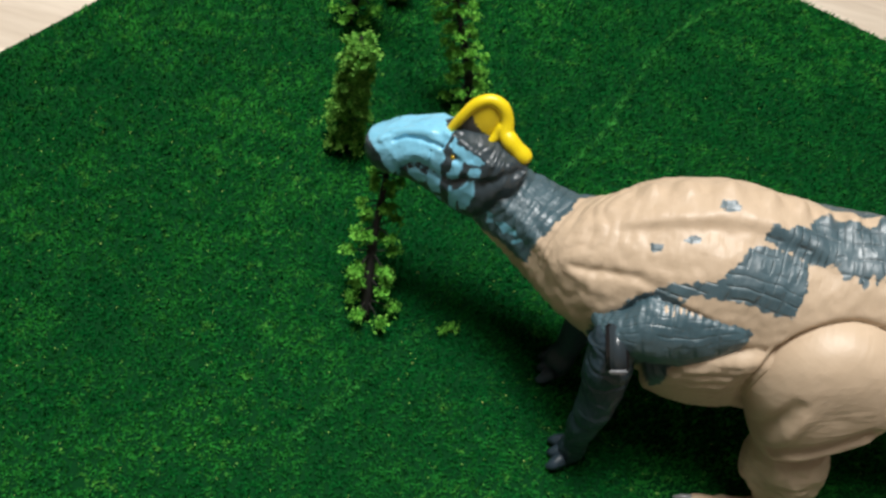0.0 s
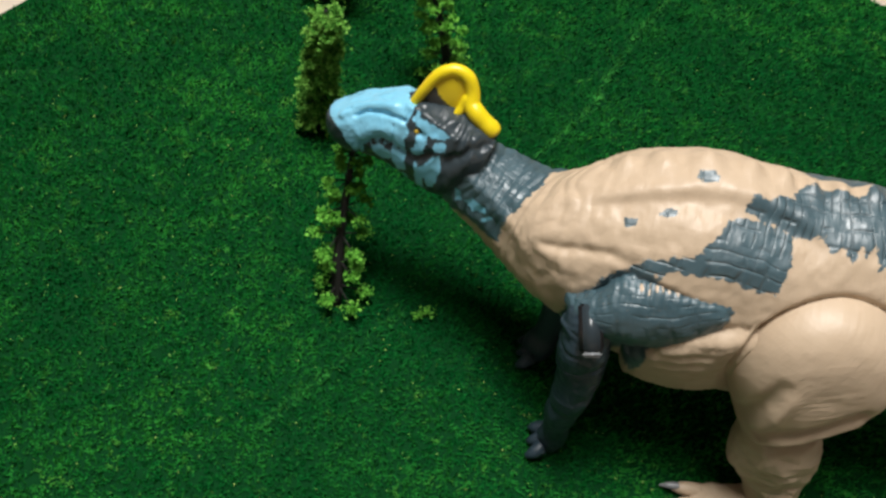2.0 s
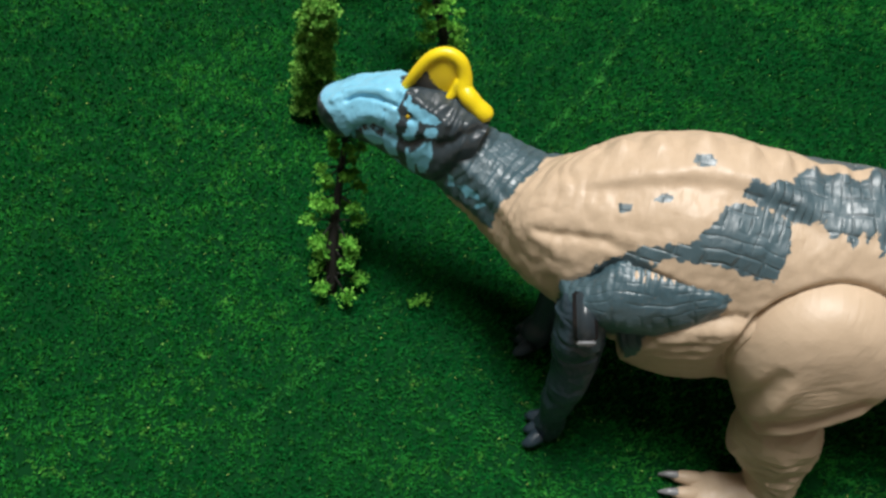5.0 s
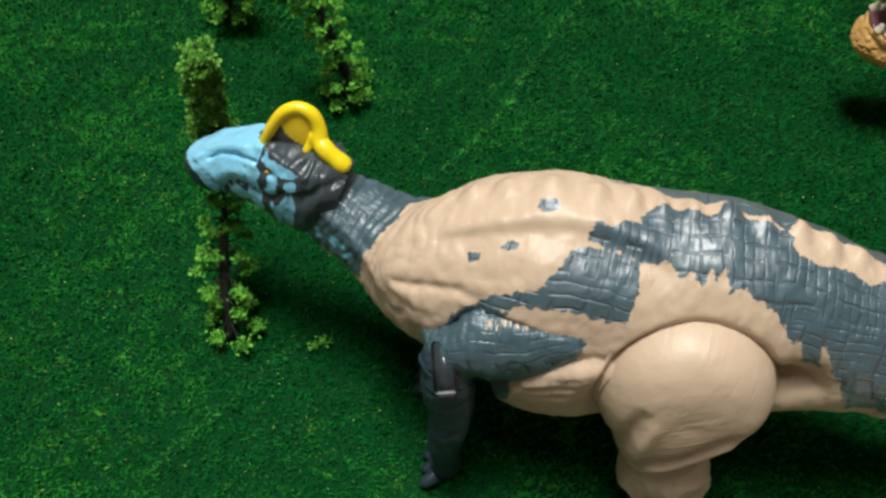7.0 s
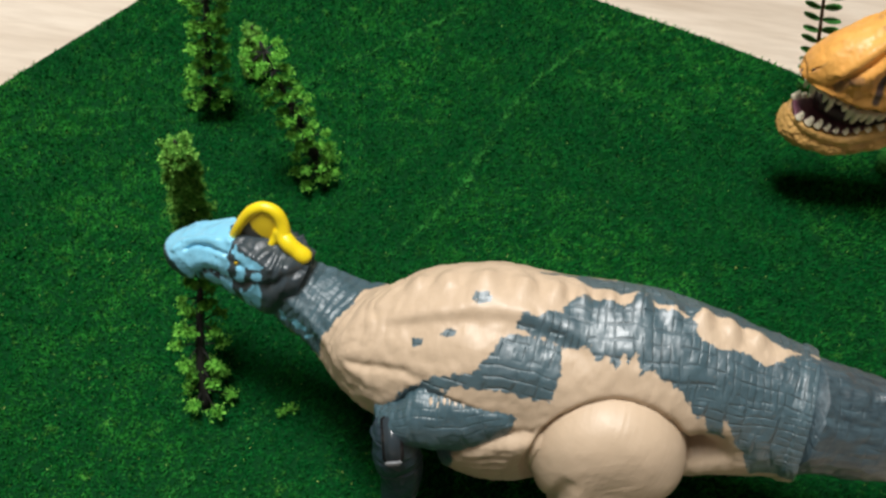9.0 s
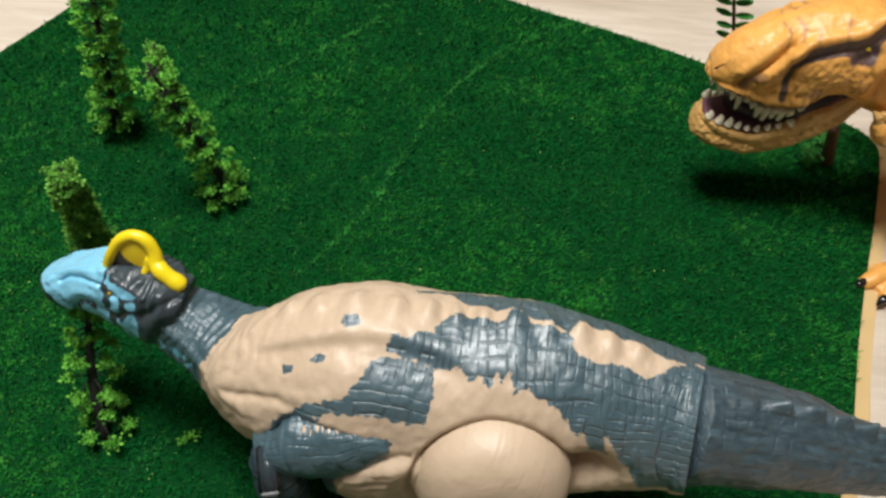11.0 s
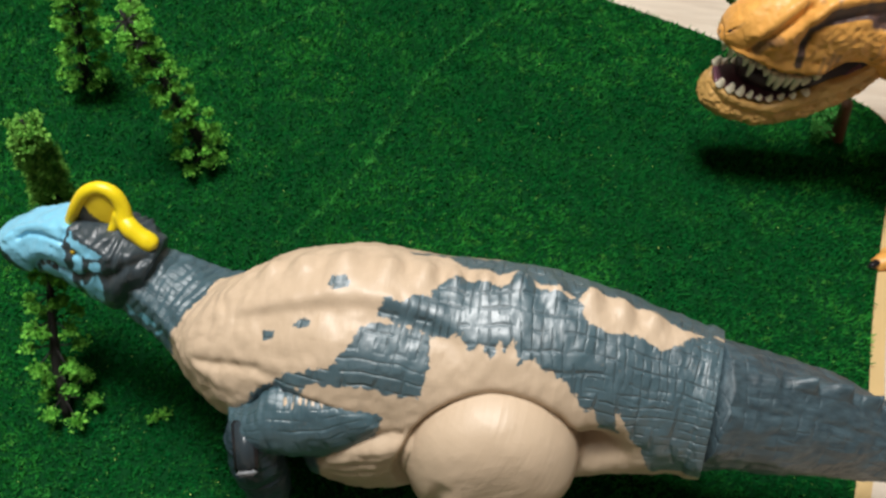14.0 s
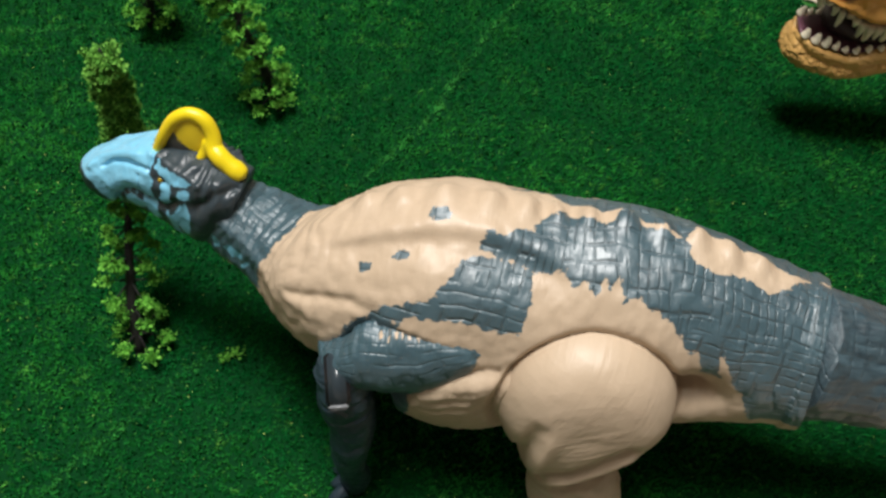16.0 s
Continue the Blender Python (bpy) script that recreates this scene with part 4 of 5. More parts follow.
        for dy in (-0.0045, 0.0, 0.0042):
            k = side([(0.2230, 0.2383 + dy, 0.0026, 0.0024), (0.2180, 0.2375 + dy * 1.15, 0.0026, 0.0021), (0.2150, 0.2372 + dy * 1.2, 0.0020, 0.0010)])
            own(tube("toe", k, TAN, leg, "", 12, 10))
            k = side([(0.2165, 0.2374 + dy * 1.2, 0.0030, 0.0013), (0.2135, 0.2371 + dy * 1.25, 0.0026, 0.0010), (0.2112, 0.2370 + dy * 1.25, 0.0015, 0.0003)])
            own(tube("claw", k, CLAW_GREY, leg, "silver-grey claw", 10, 8))

    hind(0, "hind_leg")
    hind(1, "hind_leg")
    arm = [(0.1655, 0.2640, 0.0575, 0.002, 0.002, 0.002), (0.1690, 0.2622, 0.0592, 0.0062, 0.0034, 0.0040), (0.1725, 0.2606, 0.0608, 0.0078, 0.0056, 0.0062), (0.1772, 0.2600, 0.0622, 0.0080, 0.0104, 0.0084), (0.1870, 0.2600, 0.0645, 0.0070, 0.0104, 0.0098), (0.1945, 0.2608, 0.0680, 0.0062, 0.0082, 0.0080), (0.2012, 0.2616, 0.0718, 0.0042, 0.0044, 0.0042), (0.2048, 0.2632, 0.0735, 0.001, 0.001, 0.001)]
    pts, out, c, a = loft(arm, 130, 64, LEAN_UP)
    me = loft_mesh("upper_arm", pts + out * (0.0005 * fbm(pts, 200) + 0.0003 * np.abs(np.sin(pts[..., 0] * np.pi / 0.0021)) * np.clip((np.sin(a) - 0.45) / 0.3, 0, 1)[None, :] + 0.00010 * np.sin(pts[..., 2] * 2 * np.pi / 0.0016 + 3 * fbm(pts, 200, 2, 8.0)))[..., None])
    notch = np.abs(a - 1.20)[None, :] * 0.008 - 0.0012 * np.sin(c[:, 0] * 2 * np.pi / 0.0021)[:, None] + 0.0012 * fbm(pts, 900) + np.clip(0.178 - pts[..., 0], 0, 1)
    with_field(me, "slate", np.minimum(0.2008 - pts[..., 0] + 0.10 * np.clip(pts[..., 2] - 0.066, -1, 1), notch))
    with_field(me, "blue", np.full(pts.shape[:2], -0.02))
    skin_map(me, c[:, 0] - 0.05, a, 0.009)
    own(put_mesh("upper_arm", me, HADRO_SKIN, toy, "slate-grey shoulder and upper arm"))
    # jointed foreleg: a slotted shoulder piece, a forearm and a small paw
    def slate_limb(name, knots, parent, label=""):
        pts, out, c, a = loft([(*q[:3], q[3], q[3], q[3]) for q in knots], 90, 56, (0, -1, 0))
        relief = 0.0005 * fbm(pts, 170) + 0.00022 * fbm(pts, 520, 3, 2.0) - 0.0003 * np.exp(-((((pts[..., 2] * 1000 + 1.2 * np.sin(2 * a)[None, :]) % 6.3 - 3.1) / 0.5) ** 2))
        return own(put_mesh(name, loft_mesh(name, pts + out * relief[..., None]), SLATE, parent, label))

    fl = slate_limb("foreleg", [(0.1688, 0.2592, 0.0625, 0.0012), (0.1690, 0.2588, 0.0615, 0.0044), (0.1705, 0.2576, 0.0588, 0.0063), (0.1718, 0.2556, 0.0535, 0.0067), (0.1728, 0.2540, 0.0468, 0.0066), (0.1735, 0.2533, 0.0445, 0.0062), (0.1736, 0.2532, 0.0440, 0.0030)], toy, "jointed slate-grey foreleg")
    slate_limb("forearm", [(0.1732, 0.2538, 0.0455, 0.0040), (0.1740, 0.2533, 0.0435, 0.0058), (0.1747, 0.2520, 0.0370, 0.0058), (0.1751, 0.2502, 0.0300, 0.0054), (0.1750, 0.2488, 0.0222, 0.0046), (0.1758, 0.2488, 0.0150, 0.0037), (0.1764, 0.2490, 0.0110, 0.0037), (0.1768, 0.2492, 0.0070, 0.0043), (0.1768, 0.2490, 0.0030, 0.0042), (0.1766, 0.2488, 0.0006, 0.0032)], fl)
    front = Vector((-0.08, -0.45, 0.89)).normalized()
    along = Vector((0.0030, -0.0046, -0.0130))
    along = (along - front * along.dot(front)).normalized()
    turn = Matrix((front.cross(along), along, front)).transposed().to_4x4()
    # the first block is black: the slot's shade put in as colour
    for name, at, size, mat, label in (("hinge_slot_shade", 0.0, (0.0058, 0.0120, 0.0020), BLACK_CLAW, "black block for the slot's shade"), ("hinge", 0.0, (0.0042, 0.0116, 0.0034), HINGE, "smooth grey hinge block"), ("hinge_peg", 0.0064, (0.0046, 0.0014, 0.0030), CLAW_GREY, "pale grey hinge edge")):
        bm = bmesh.new()
        bmesh.ops.create_cube(bm, size=1)
        bmesh.ops.scale(bm, vec=size, verts=bm.verts)
        bmesh.ops.bevel(bm, geom=bm.edges[:], offset=0.0005, segments=3, affect="EDGES")
        bmesh.ops.transform(bm, matrix=Matrix.Translation(Vector((0.1711, 0.2562, 0.0556)) + front * 0.0070 + along * at) @ turn, verts=bm.verts)
        own(part(name, bm, mat, fl, label))
    far = [(0.1720, 0.2870, 0.0450, 0.0060), (0.1725, 0.2840, 0.0250, 0.0056), (0.1715, 0.2800, 0.0110, 0.0040), (0.1705, 0.2785, 0.0055, 0.0050), (0.1700, 0.2780, 0.0008, 0.0042)]
    fr = own(tube("foreleg", far, SLATE, toy, "jointed slate-grey foreleg", 40, 24, (0, -1, 0)))
    for leg, x0, y0 in ((fl, 0.1746, 0.2486), (fr, 0.1688, 0.2770)):
        for dy in (-0.0038, 0.0, 0.0036):
            k = [(x0, y0 + dy * 0.8, 0.0035, 0.0024), (x0 - 0.0024, y0 - 0.001 + dy * 1.1, 0.0026, 0.0018), (x0 - 0.0040, y0 - 0.0012 + dy * 1.2, 0.0012, 0.0007)]
            own(tube("toe", k, SLATE, leg, "", 12, 10))
    return toy


def paint_distance(poly, xs, angles):
    """How far each place of the trunk lies within an outline given by length and angle."""
    gx, ga = np.meshgrid(xs, np.where(angles > 4.712, angles - 6.2832, angles) * 0.024, indexing="ij")
    return outline_distance([(px, pa * 0.024) for px, pa in poly], gx, ga)


def face_distance(poly, xs, angles):
    """The same on the head, which is thinner."""
    gx, ga = np.meshgrid(xs, np.where(angles > 4.712, angles - 6.2832, angles) * 0.010, indexing="ij")
    return outline_distance([(px, pa * 0.010) for px, pa in poly], gx, ga)


def crest_face():
    n = Nodes("worn_yellow_crest")
    at = n.add("ShaderNodeSeparateXYZ", Vector=n.coord())
    low = n.maths("ADD", n.maths("MULTIPLY", n.maths("SUBTRACT", 0.0772, at.outputs["Z"]), 1.0), n.maths("MULTIPLY", n.maths("SUBTRACT", -0.0882, at.outputs["X"]), 0.7))
    dark = n.step(n.maths("ADD", low, n.maths("MULTIPLY", n.maths("SUBTRACT", n.noise(420, 3), 0.5), 0.008)), 0.0, 0.0002)
    return n.done(n.mix(dark, (0.78, 0.59, 0.014), (0.06, 0.06, 0.055)), 0.35, n.bump(n.noise(500), 0.2, 0.0003))


CREST_FACE = crest_face()
hadrosaur()

# ---- meat-eating dinosaur toy ----
def rex_skin(name, base, light, dark, scales=0.14):
    n = Nodes(name)
    v = n.add("ShaderNodeTexVoronoi", Vector=n.coord(), Scale=520.0)
    peb = n.ramp(v.outputs["Distance"], [(0.1, (1, 1, 1)), (0.7, (0, 0, 0))])
    col = n.mix(n.noise(70), base, light)
    edge = n.maths("ADD", n.attr("stripe"), n.maths("MULTIPLY", n.maths("SUBTRACT", n.noise(300, 3), 0.5), 0.5))
    col = n.mix(n.step(edge, 0.5, 0.22), col, dark)
    col = n.mix(n.ramp(n.noise(240, 4), [(0.5, (0, 0, 0)), (0.75, (0.35, 0.35, 0.35))]), col, tuple(c * 0.55 for c in base))
    return n.done(col, 0.44, n.bump(n.noise(140, 3), 0.14, 0.0006, n.bump(peb, scales, 0.0005)))


REX_ORANGE = rex_skin("orange_brown_plastic", (0.68, 0.29, 0.052), (0.88, 0.48, 0.125), (0.095, 0.058, 0.056))
REX_PALE = rex_skin("ochre_scaly_plastic", (0.54, 0.29, 0.080), (0.70, 0.44, 0.15), (0.20, 0.10, 0.04), 0.5)
MOUTH_DARK = plastic("dark_mouth", (0.030, 0.014, 0.018), 0.5, 0.2, 0.1)
REX_TOP = [(0.2990, 0.4200, 0.0660, 0.0015, 0.0015, 0.0015), (0.3000, 0.4200, 0.0660, 0.0060, 0.0034, 0.0034), (0.3050, 0.4200, 0.0682, 0.0090, 0.0080, 0.0076), (0.3120, 0.4200, 0.0705, 0.0110, 0.0128, 0.0130), (0.3220, 0.4205, 0.0725, 0.0122, 0.0170, 0.0180),
           (0.3310, 0.4210, 0.0745, 0.0132, 0.0192, 0.0190), (0.3390, 0.4218, 0.0765, 0.0140, 0.0196, 0.0136), (0.3480, 0.4228, 0.0785, 0.0145, 0.0190, 0.0160), (0.3580, 0.4245, 0.0785, 0.0140, 0.0166, 0.0206), (0.3740, 0.4285, 0.0750, 0.0165, 0.0190, 0.0250), (0.3920, 0.4315, 0.0735, 0.0195, 0.0215, 0.0280)]
REX_BODY = [(0.3800, 0.4300, 0.0710, 0.0150, 0.0170, 0.0170), (0.4000, 0.4325, 0.0690, 0.0205, 0.0215, 0.0215), (0.4320, 0.4360, 0.0690, 0.0255, 0.0270, 0.0265), (0.4680, 0.4400, 0.0700, 0.0270, 0.0290, 0.0290),
            (0.5200, 0.4450, 0.0720, 0.0210, 0.0230, 0.0230), (0.5800, 0.4520, 0.0750, 0.0120, 0.0125, 0.0125), (0.6700, 0.4600, 0.0800, 0.0030, 0.0030, 0.0030)]
REX_JAW = [(0.3026, 0.4193, 0.0435, 0.0015, 0.0015, 0.0015), (0.3038, 0.4193, 0.0430, 0.0062, 0.0054, 0.0060), (0.3100, 0.4193, 0.0400, 0.0100, 0.0080, 0.0080), (0.3220, 0.4198, 0.0382, 0.0114, 0.0090, 0.0082), (0.3320, 0.4205, 0.0415, 0.0120, 0.0104, 0.0082),
           (0.3410, 0.4215, 0.0478, 0.0122, 0.0120, 0.0086), (0.3480, 0.4225, 0.0545, 0.0120, 0.0120, 0.0082), (0.3545, 0.4245, 0.0620, 0.0100, 0.0080, 0.0070)]


def rex():
    toy = thing("tyrannosaur_toy", "orange-brown plastic dinosaur toy with open toothed mouth", "toy dinosaur", at=(0.42, 0.41, FLOOR_Z))
    back = Matrix.Translation((-0.42, -0.41, -FLOOR_Z))

    def own(ob):
        ob.data.transform(back)
        return ob

    pts, out, c, a = loft(REX_TOP, 300, 200, (0, 0.12, 1), 0.5)
    X, A = c[:, 0][:, None], a[None, :]
    up = lambda centre, width: np.exp(-(((A - centre) / width) ** 2))
    B = np.where(A > 4.712, A - 6.2832, A)
    turned = np.pi - a
    def line(points, w, power=2):
        """A soft line drawn on both sides of the head, by length and angle."""
        near = line_distance(points, c[:, 0], a, 0.015)
        far = line_distance(points, c[:, 0], np.where(turned < -1.5708, turned + 6.2832, turned), 0.015)
        return np.exp(-((np.minimum(near, far) / w) ** power))

    brow_line = [(0.3228, -0.45), (0.3230, -0.07), (0.3246, 0.29), (0.3300, 0.48), (0.3373, 0.54), (0.3440, 0.56), (0.3468, 0.62), (0.3502, 0.86)]
    snout_edge = [(0.3075, -0.40), (0.3112, 0.08), (0.3138, 0.24), (0.3188, 0.52), (0.3239, 0.72)]
    relief = -0.0018 * line(brow_line[1:], 0.0016) + 0.0022 * line([(x, b + 0.20) for x, b in brow_line[2:]], 0.0022)
    relief = relief - 0.0016 * line(snout_edge, 0.0013) + 0.0015 * line([(x - 0.0022, b + 0.20) for x, b in snout_edge[1:]], 0.0024)
    relief = relief + 0.0016 * line([(x + 0.0042, b - 0.06) for x, b in snout_edge[1:]], 0.0022)
    relief = relief - 0.0024 * line([(0.3455, 0.34), (0.3478, 0.44)], 0.0022) + 0.0026 * line([(0.3490, 1.02), (0.3520, 0.96)], 0.0028)
    relief = relief + 0.0012 * line([(0.3478, -0.35), (0.3520, 0.15)], 0.0032) - 0.0018 * line([(0.3560, -0.55), (0.3545, -0.10), (0.3556, 0.10)], 0.0016)
    relief = relief + 0.0018 * line([(0.3585, 0.25), (0.3640, -0.05), (0.3690, -0.40)], 0.0024) - 0.0030 * line([(0.3590, -0.30), (0.3640, -0.45)], 0.0030) + 0.0014 * line([(0.3700, 0.60), (0.3800, 0.20), (0.3850, -0.20)], 0.0030) - 0.0014 * line([(0.3750, 0.60), (0.3855, 0.15)], 0.0024)
    relief = relief + 0.0014 * line([(0.3030, -0.55), (0.3120, -0.58), (0.3220, -0.60), (0.3310, -0.60)], 0.0017)
    relief = relief - 0.0009 * line([(0.3015, 0.62), (0.3030, 0.66)], 0.0009) + 0.0008 * np.exp(-((B - 1.57) / 0.35) ** 2) * (X < 0.345) * np.clip((X - 0.304) / 0.006, 0, 1)
    # pebbled cheeks: rows of small round scales, smooth above
    cheek = np.clip((0.42 - B) / 0.25, 0, 1) * np.clip((B + 1.2) / 0.2, 0, 1) * (X > 0.306) * np.clip((0.356 - X) / 0.006, 0, 1)
    knobs = 1.5 - 4.0 * np.abs(fbm(pts, 330, 2, 1.0))
    relief = relief + cheek * 0.00020 * knobs
    pts = pts + out * (relief + 0.0005 * fbm(pts, 110) + 0.00013 * fbm(pts, 420, 3, 3.0))[..., None]
    stripe = 1.15 * line(brow_line, 0.0013) + 1.1 * line(brow_line[3:], 0.0017, 4) + 1.2 * line([(0.3440, 0.36), (0.3470, 0.34), (0.3478, 0.46)], 0.0024)
    for points in ([(0.3295, -0.62), (0.3303, -0.30)], [(0.3318, -0.66), (0.3326, -0.22)], [(0.3340, -0.60), (0.3345, -0.30)], [(0.3452, -0.60), (0.3462, -0.10)], [(0.3485, -0.75), (0.3492, -0.15)]):
        stripe = stripe + 0.50 * line(points, 0.0010)
    for points in ([(0.3218, 0.75), (0.3232, 1.00), (0.3215, 1.40)], [(0.3268, 0.74), (0.3280, 1.00), (0.3262, 1.40)], [(0.3312, 0.70), (0.3325, 0.95)], [(0.3405, 0.75), (0.3425, 1.10)], [(0.2995, 0.37), (0.3025, 0.55), (0.3053, 0.75)]):
        stripe = stripe + 0.46 * line(points, 0.0015)
    stripe = stripe + 0.60 * line([(0.3092, -0.35), (0.3115, -0.05), (0.3150, 0.10)], 0.0021, 4)
    stripe = stripe + 0.95 * line([(0.2998, -0.75), (0.3060, -0.95), (0.3160, -1.00), (0.3260, -1.00)], 0.0012) + 1.2 * (B < -1.15) * (X < 0.347)
    for x0 in (0.364, 0.376, 0.388):
        stripe = stripe + 0.55 * np.exp(-(((X - x0 - 0.004 * np.sin(A * 3)) / 0.0012) ** 2)) * up(1.57, 0.6)
    me = with_field(loft_mesh("head", pts), "stripe", stripe)
    head = own(put_mesh("head", me, REX_ORANGE, toy, "orange-brown head with dark brow stripes"))
    eye_at = place_on(pts, c[:, 0], a, 0.3468, 0.52)
    own(ball("eye", tuple(eye_at), 0.0010, EYE_YELLOW, head, "yellow eye in a dark socket"))
    own(ball("nostril", tuple(place_on(pts, c[:, 0], a, 0.3022, 0.62)), 0.0008, MOUTH_DARK, head, "", (1.3, 0.6, 0.8)))
    # lower jaw with a hollow, gum-coloured top
    pts, out, c, a = loft(REX_JAW, 220, 150, (0, 0.05, 1), 0.6)
    X, A = c[:, 0][:, None], a[None, :]
    bowl = -0.0052 * np.exp(-(((A - 1.5708) / 0.80) ** 4)) * np.clip((X - 0.3020) / 0.003, 0, 1)
    B = np.where(A > 4.712, A - 6.2832, A)
    # rows of pebbly scales below a smooth lip
    rows = 1.2 - 4.0 * np.abs(fbm(pts * np.array([0.8, 1.0, 1.3]), 330, 2, 5.0))
    low = np.clip((0.15 - np.where(B > 1.5708, np.pi - B, B)) / 0.3, 0, 1)
    lip = 0.0008 * (np.exp(-(((B - 0.42) / 0.20) ** 2)) + np.exp(-(((B - 2.72) / 0.20) ** 2))) - 0.0006 * (np.exp(-(((B - 0.05) / 0.12) ** 2)) + np.exp(-(((B - 3.09) / 0.12) ** 2)))
    pts = pts + out * (0.0006 * fbm(pts, 170) + 0.00034 * low * rows + lip)[..., None]
    pts[..., 2] += bowl
    jaw = own(put_mesh("jaw", with_field(loft_mesh("jaw", pts), "stripe", 0.0 * pts[..., 0]), REX_PALE, toy, "ochre scaly lower jaw"))
    gum = [(x + (0.0016 if i == 1 else 0.0), y, z + t - 0.0024, w - 0.0022, 0.0012, 0.0012) for i, (x, y, z, w, t, b) in enumerate(REX_JAW[1:7])]
    own(put_mesh("gum", loft_mesh("gum", loft(gum, 60, 30)[0]), GUM, jaw, "glossy purple gum"))
    throat = [(0.3120, 0.4200, 0.0520, 0.0050, 0.003, 0.004), (0.3250, 0.4208, 0.0500, 0.0085, 0.006, 0.006), (0.3390, 0.4220, 0.0560, 0.0105, 0.009, 0.007), (0.3520, 0.4245, 0.0630, 0.0105, 0.008, 0.006)]
    own(put_mesh("mouth_lining", loft_mesh("mouth_lining", loft(throat, 40, 30)[0]), MOUTH_DARK, head, "dark inner mouth"))

    def tooth(root, tip, r, parent):
        root, tip = np.array(root), np.array(tip)
        mid = root * 0.5 + tip * 0.5 + np.array([0.0003, 0, 0])
        own(tube("tooth", [(*root, r), (*mid, r * 0.78), (*tip, r * 0.42)], IVORY, parent, "", 8, 8, (1, 0.2, 0.1)))

    rng = random.Random(5)
    jaw_x, jaw_z = [q[0] for q in REX_JAW], [q[2] + q[4] for q in REX_JAW]
    top_x, lip_z = [q[0] for q in REX_TOP], [q[2] - q[5] for q in REX_TOP]
    jaw_w, top_w = [q[3] for q in REX_JAW], [q[3] for q in REX_TOP]
    for i in range(9):
        x = 0.3052 + 0.0036 * i
        z, w = float(np.interp(x, jaw_x, jaw_z)), float(np.interp(x, jaw_x, jaw_w)) * 0.80
        for k in (-1, 1):
            h = rng.uniform(0.0002, 0.0022) * (1.0 if i < 5 else 0.4)
            tooth((x, 0.4195 + k * w, z - 0.0022), (x + 0.0003, 0.4195 + k * w * 0.98, z + h - 0.0004), rng.uniform(0.0012, 0.0019), jaw)
    # upper teeth: small in front, one long tooth, then a close uneven row
    for i, h in enumerate((0.0014, 0.0022, -0.0010, 0.0012, 0.0040, -0.0015, 0.0006, 0.0036, 0.0042, 0.0028, 0.0036, 0.0012, 0.0004)):
        x = 0.3006 + 0.0028 * i
        z, w = float(np.interp(x, top_x, lip_z)), float(np.interp(x, top_x, top_w)) * 0.76
        for k in (-1, 1):
            r = 0.0014 if i < 6 else 0.0017
            tooth((x, 0.4203 + k * w, z + 0.0030), (x + 0.0008, 0.4203 + k * w * 0.94, z - h), r * rng.uniform(0.9, 1.15), head)
    # trunk, mostly beyond the mat
    pts, out, c, a = loft(REX_BODY, 140, 80, (0, 0.1, 1))
    X, A = c[:, 0][:, None], a[None, :]
    stripe = sum(0.6 * np.exp(-(((X - x0 - 0.004 * np.sin(A * 3)) / 0.0018) ** 2)) * np.exp(-(((A - 1.57) / 0.8) ** 2)) for x0 in (0.41, 0.425, 0.44, 0.457, 0.475, 0.495, 0.52, 0.55))
    pts = pts + out * (0.0026 * fbm(pts, 48) + 0.0005 * fbm(pts, 220))[..., None]
    own(put_mesh("body", with_field(loft_mesh("body", pts), "stripe", stripe), REX_ORANGE, toy))

    def limb(name, knots, material, parent, n=40, m=26, up=(0, -1, 0.1), label=""):
        k = [(*q[:3], q[3], q[3], q[3]) for q in knots]
        pts, out, c, a = loft(k, n, m, up)
        pts = pts + out * (0.0006 * fbm(pts, 200))[..., None]
        return own(put_mesh(name, with_field(loft_mesh(name, pts), "stripe", 0 * pts[..., 0]), material, parent, label))

    # arms
    for s in (0, 1):
        def arm(k):
            return [(x, y if not s else 2 * 0.4310 - y, z, r * 1.22) for x, y, z, r in k]
        up_arm = limb("arm", arm([(0.3960, 0.4160, 0.0740, 0.0060), (0.3900, 0.4115, 0.0680, 0.0066), (0.3850, 0.4080, 0.0625, 0.0052), (0.3825, 0.4065, 0.0598, 0.0034)]), REX_ORANGE, toy, label="short orange-brown arm")
        limb("forearm", arm([(0.3852, 0.4072, 0.0622, 0.0014), (0.3838, 0.4068, 0.0612, 0.0042), (0.3800, 0.4066, 0.0592, 0.0048), (0.3745, 0.4066, 0.0560, 0.0038), (0.3695, 0.4070, 0.0532, 0.0031), (0.3668, 0.4072, 0.0528, 0.0020)]), REX_PALE, up_arm)
        limb("palm", arm([(0.3705, 0.4072, 0.0530, 0.0018), (0.3675, 0.4074, 0.0542, 0.0030), (0.3652, 0.4076, 0.0575, 0.0028), (0.3640, 0.4078, 0.0598, 0.0018)]), REX_ORANGE, up_arm)
        for dx in (0.0, 0.0030):
            limb("finger", arm([(0.3642 + dx, 0.4078, 0.0590, 0.0017), (0.3622 + dx, 0.4080, 0.0622, 0.0014), (0.3598 + dx, 0.4082, 0.0640, 0.0004)]), REX_PALE, up_arm, 12, 10)
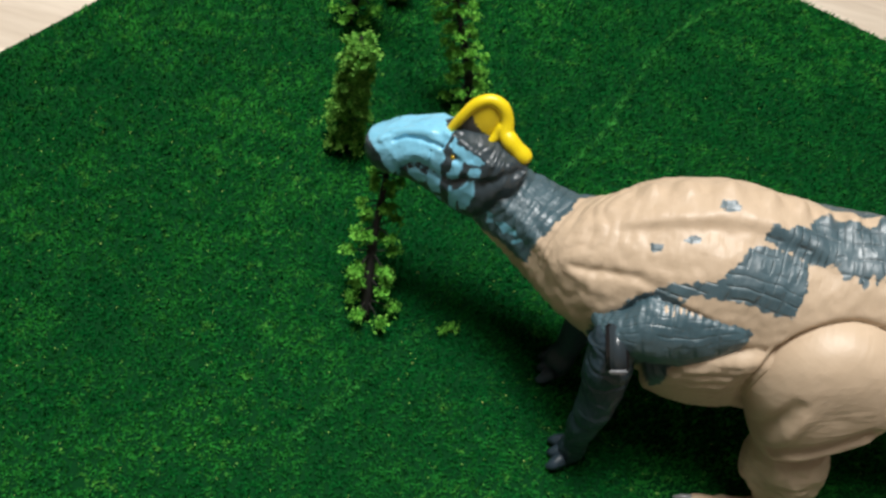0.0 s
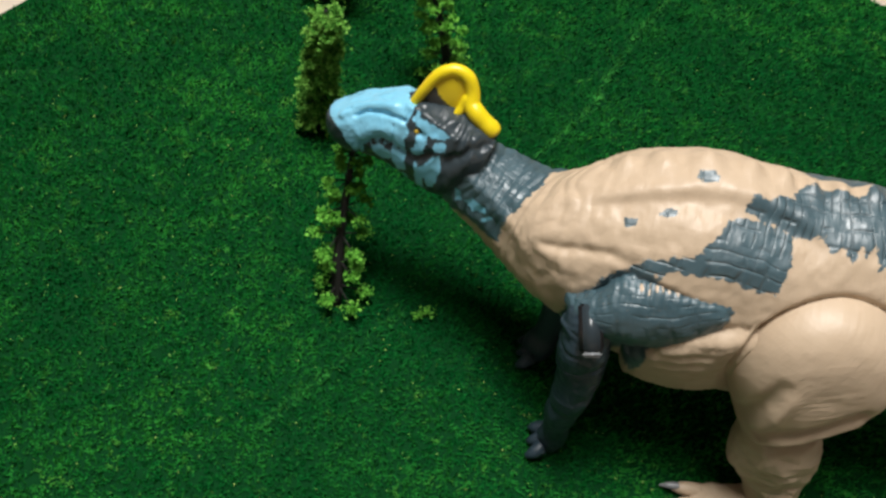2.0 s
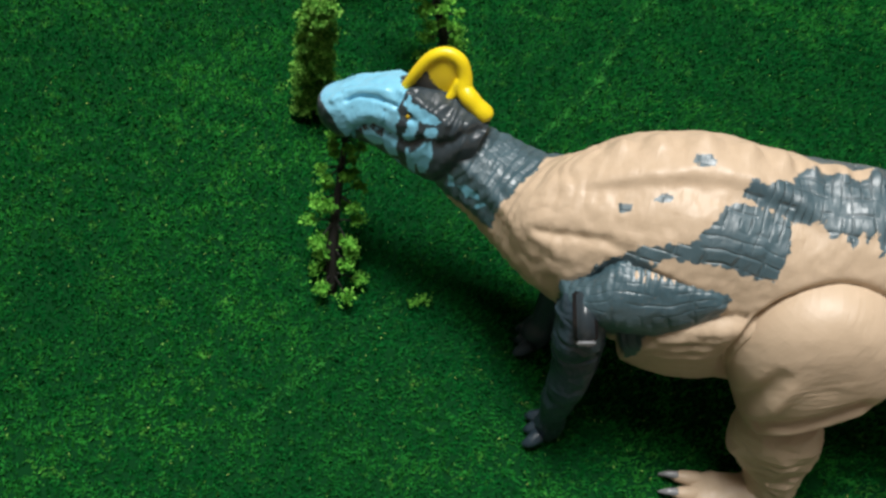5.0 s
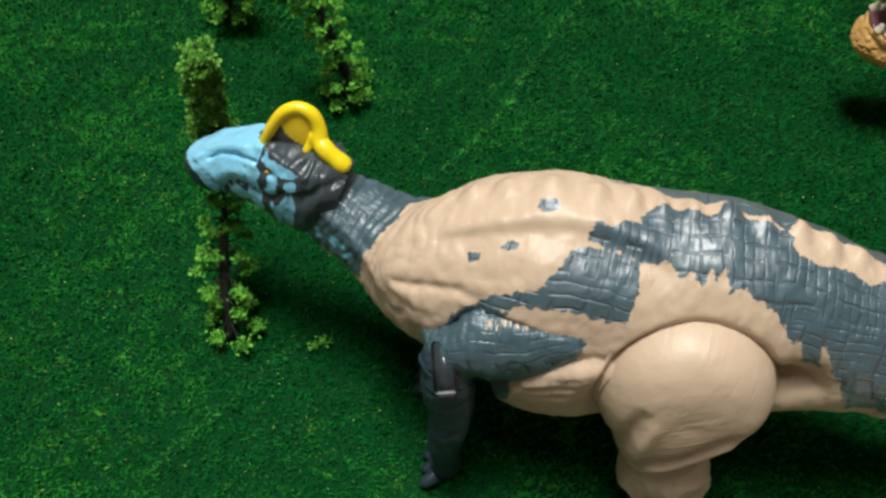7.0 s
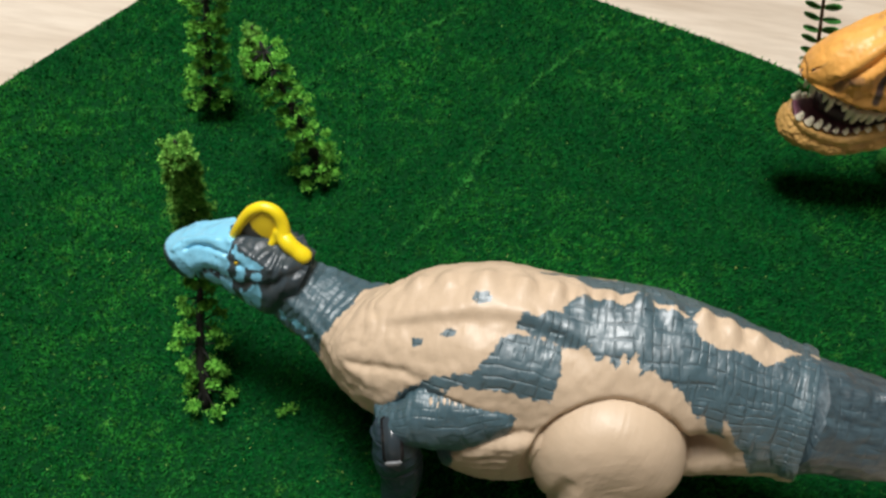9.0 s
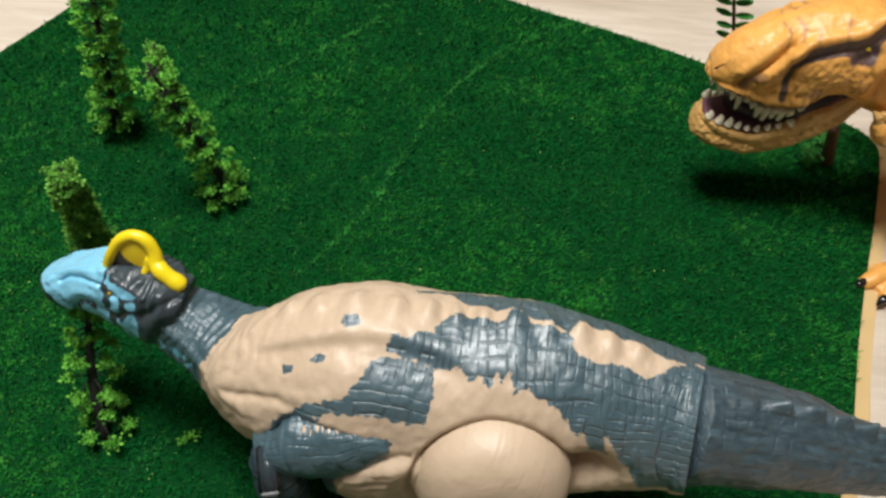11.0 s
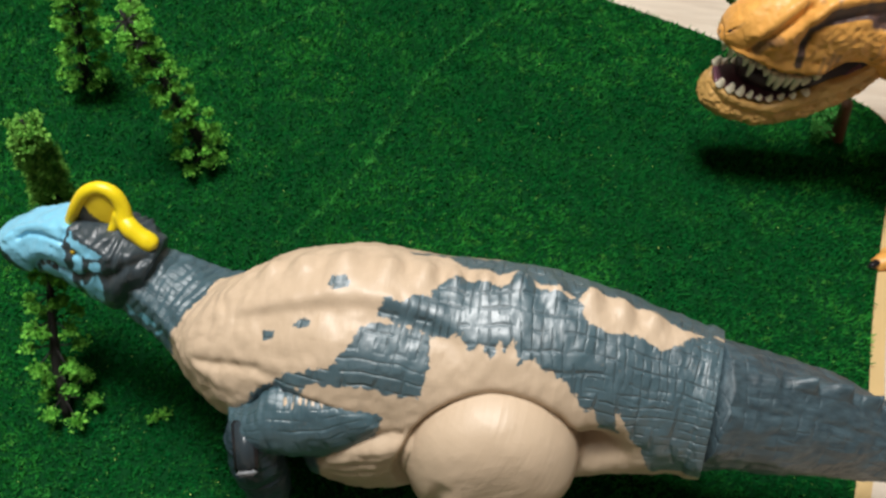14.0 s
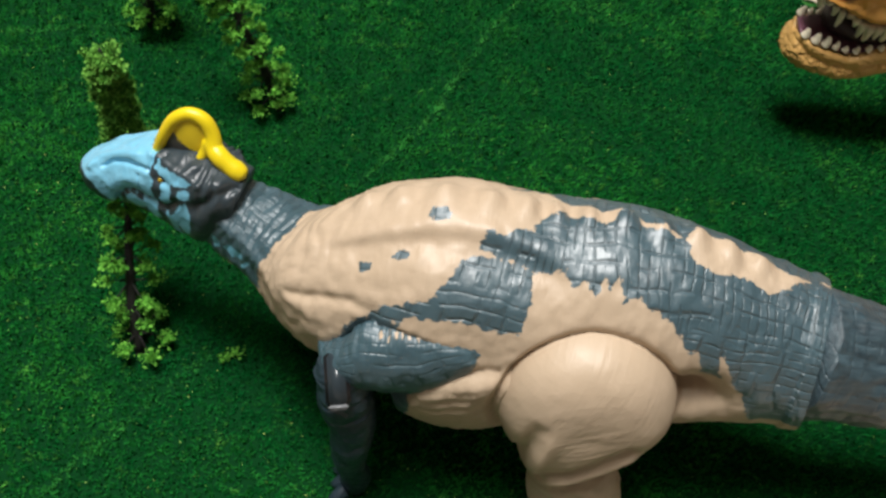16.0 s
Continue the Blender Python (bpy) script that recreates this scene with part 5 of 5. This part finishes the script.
    # legs
    def leg(off, name):
        ox, oy = off
        f = FLOOR_Z
        def mv(k):
            return [(x + ox, y + oy, z, r) for x, y, z, r in k]
        upper = limb(name, mv([(0.4550, 0.4160, 0.0820, 0.0100), (0.4380, 0.4110, 0.0760, 0.0180), (0.4180, 0.4030, 0.0680, 0.0150), (0.4040, 0.3965, 0.0610, 0.0105), (0.3985, 0.3940, 0.0575, 0.0060)]), REX_ORANGE, toy, label="strong orange-brown hind leg")
        limb("shank", mv([(0.4030, 0.3960, 0.0640, 0.0060), (0.4005, 0.3945, 0.0575, 0.0092), (0.4040, 0.3930, 0.0470, 0.0064), (0.4095, 0.3920, 0.0320, 0.0049), (0.4138, 0.3922, 0.0170, 0.0043), (0.4158, 0.3925, f + 0.0060, 0.0047)]), REX_PALE, upper)
        web = [(0.4165, 0.3930, f + 0.0052, 0.0052, 0.0048, 0.0040), (0.4080, 0.3850, f + 0.0046, 0.0085, 0.0040, 0.0040), (0.4010, 0.3785, f + 0.0038, 0.0115, 0.0028, 0.0034), (0.3965, 0.3745, f + 0.0030, 0.0105, 0.0016, 0.0026)]
        pts, out, c, a = loft([(q[0] + ox, q[1] + oy, *q[2:]) for q in web], 40, 40, (0, 0, 1))
        own(put_mesh("foot", with_field(loft_mesh("foot", pts + out * (0.0005 * fbm(pts, 220))[..., None]), "stripe", 0 * pts[..., 0]), REX_ORANGE, upper))
        for tx, ty in ((0.3890, 0.3790), (0.3965, 0.3725), (0.4050, 0.3695)):
            d = np.array([tx - 0.4160, ty - 0.3925])
            p = [np.array([0.4160, 0.3925]) + d * q for q in (0.0, 0.4, 0.8, 1.0)]
            limb("toe", mv([(*p[0], f + 0.0058, 0.0046), (*p[1], f + 0.0048, 0.0044), (*p[2], f + 0.0040, 0.0040), (*p[3], f + 0.0026, 0.0026)]), REX_ORANGE, upper, 24, 18, (0, 0, 1))
            e = p[3] + d / np.linalg.norm(d) * 0.0045
            limb("claw", mv([(*(p[3] - d * 0.02), f + 0.0040, 0.0019), (*((p[3] + e) / 2), f + 0.0038, 0.0017), (*e, f + 0.0016, 0.0004)]), BLACK_CLAW, upper, 12, 10, (0, 0, 1), "curved black claw")

    leg((-0.0085, -0.0020), "hind_leg")
    leg((0.050, 0.062), "hind_leg")
    toy.location.x += 0.003
    return toy


rex()
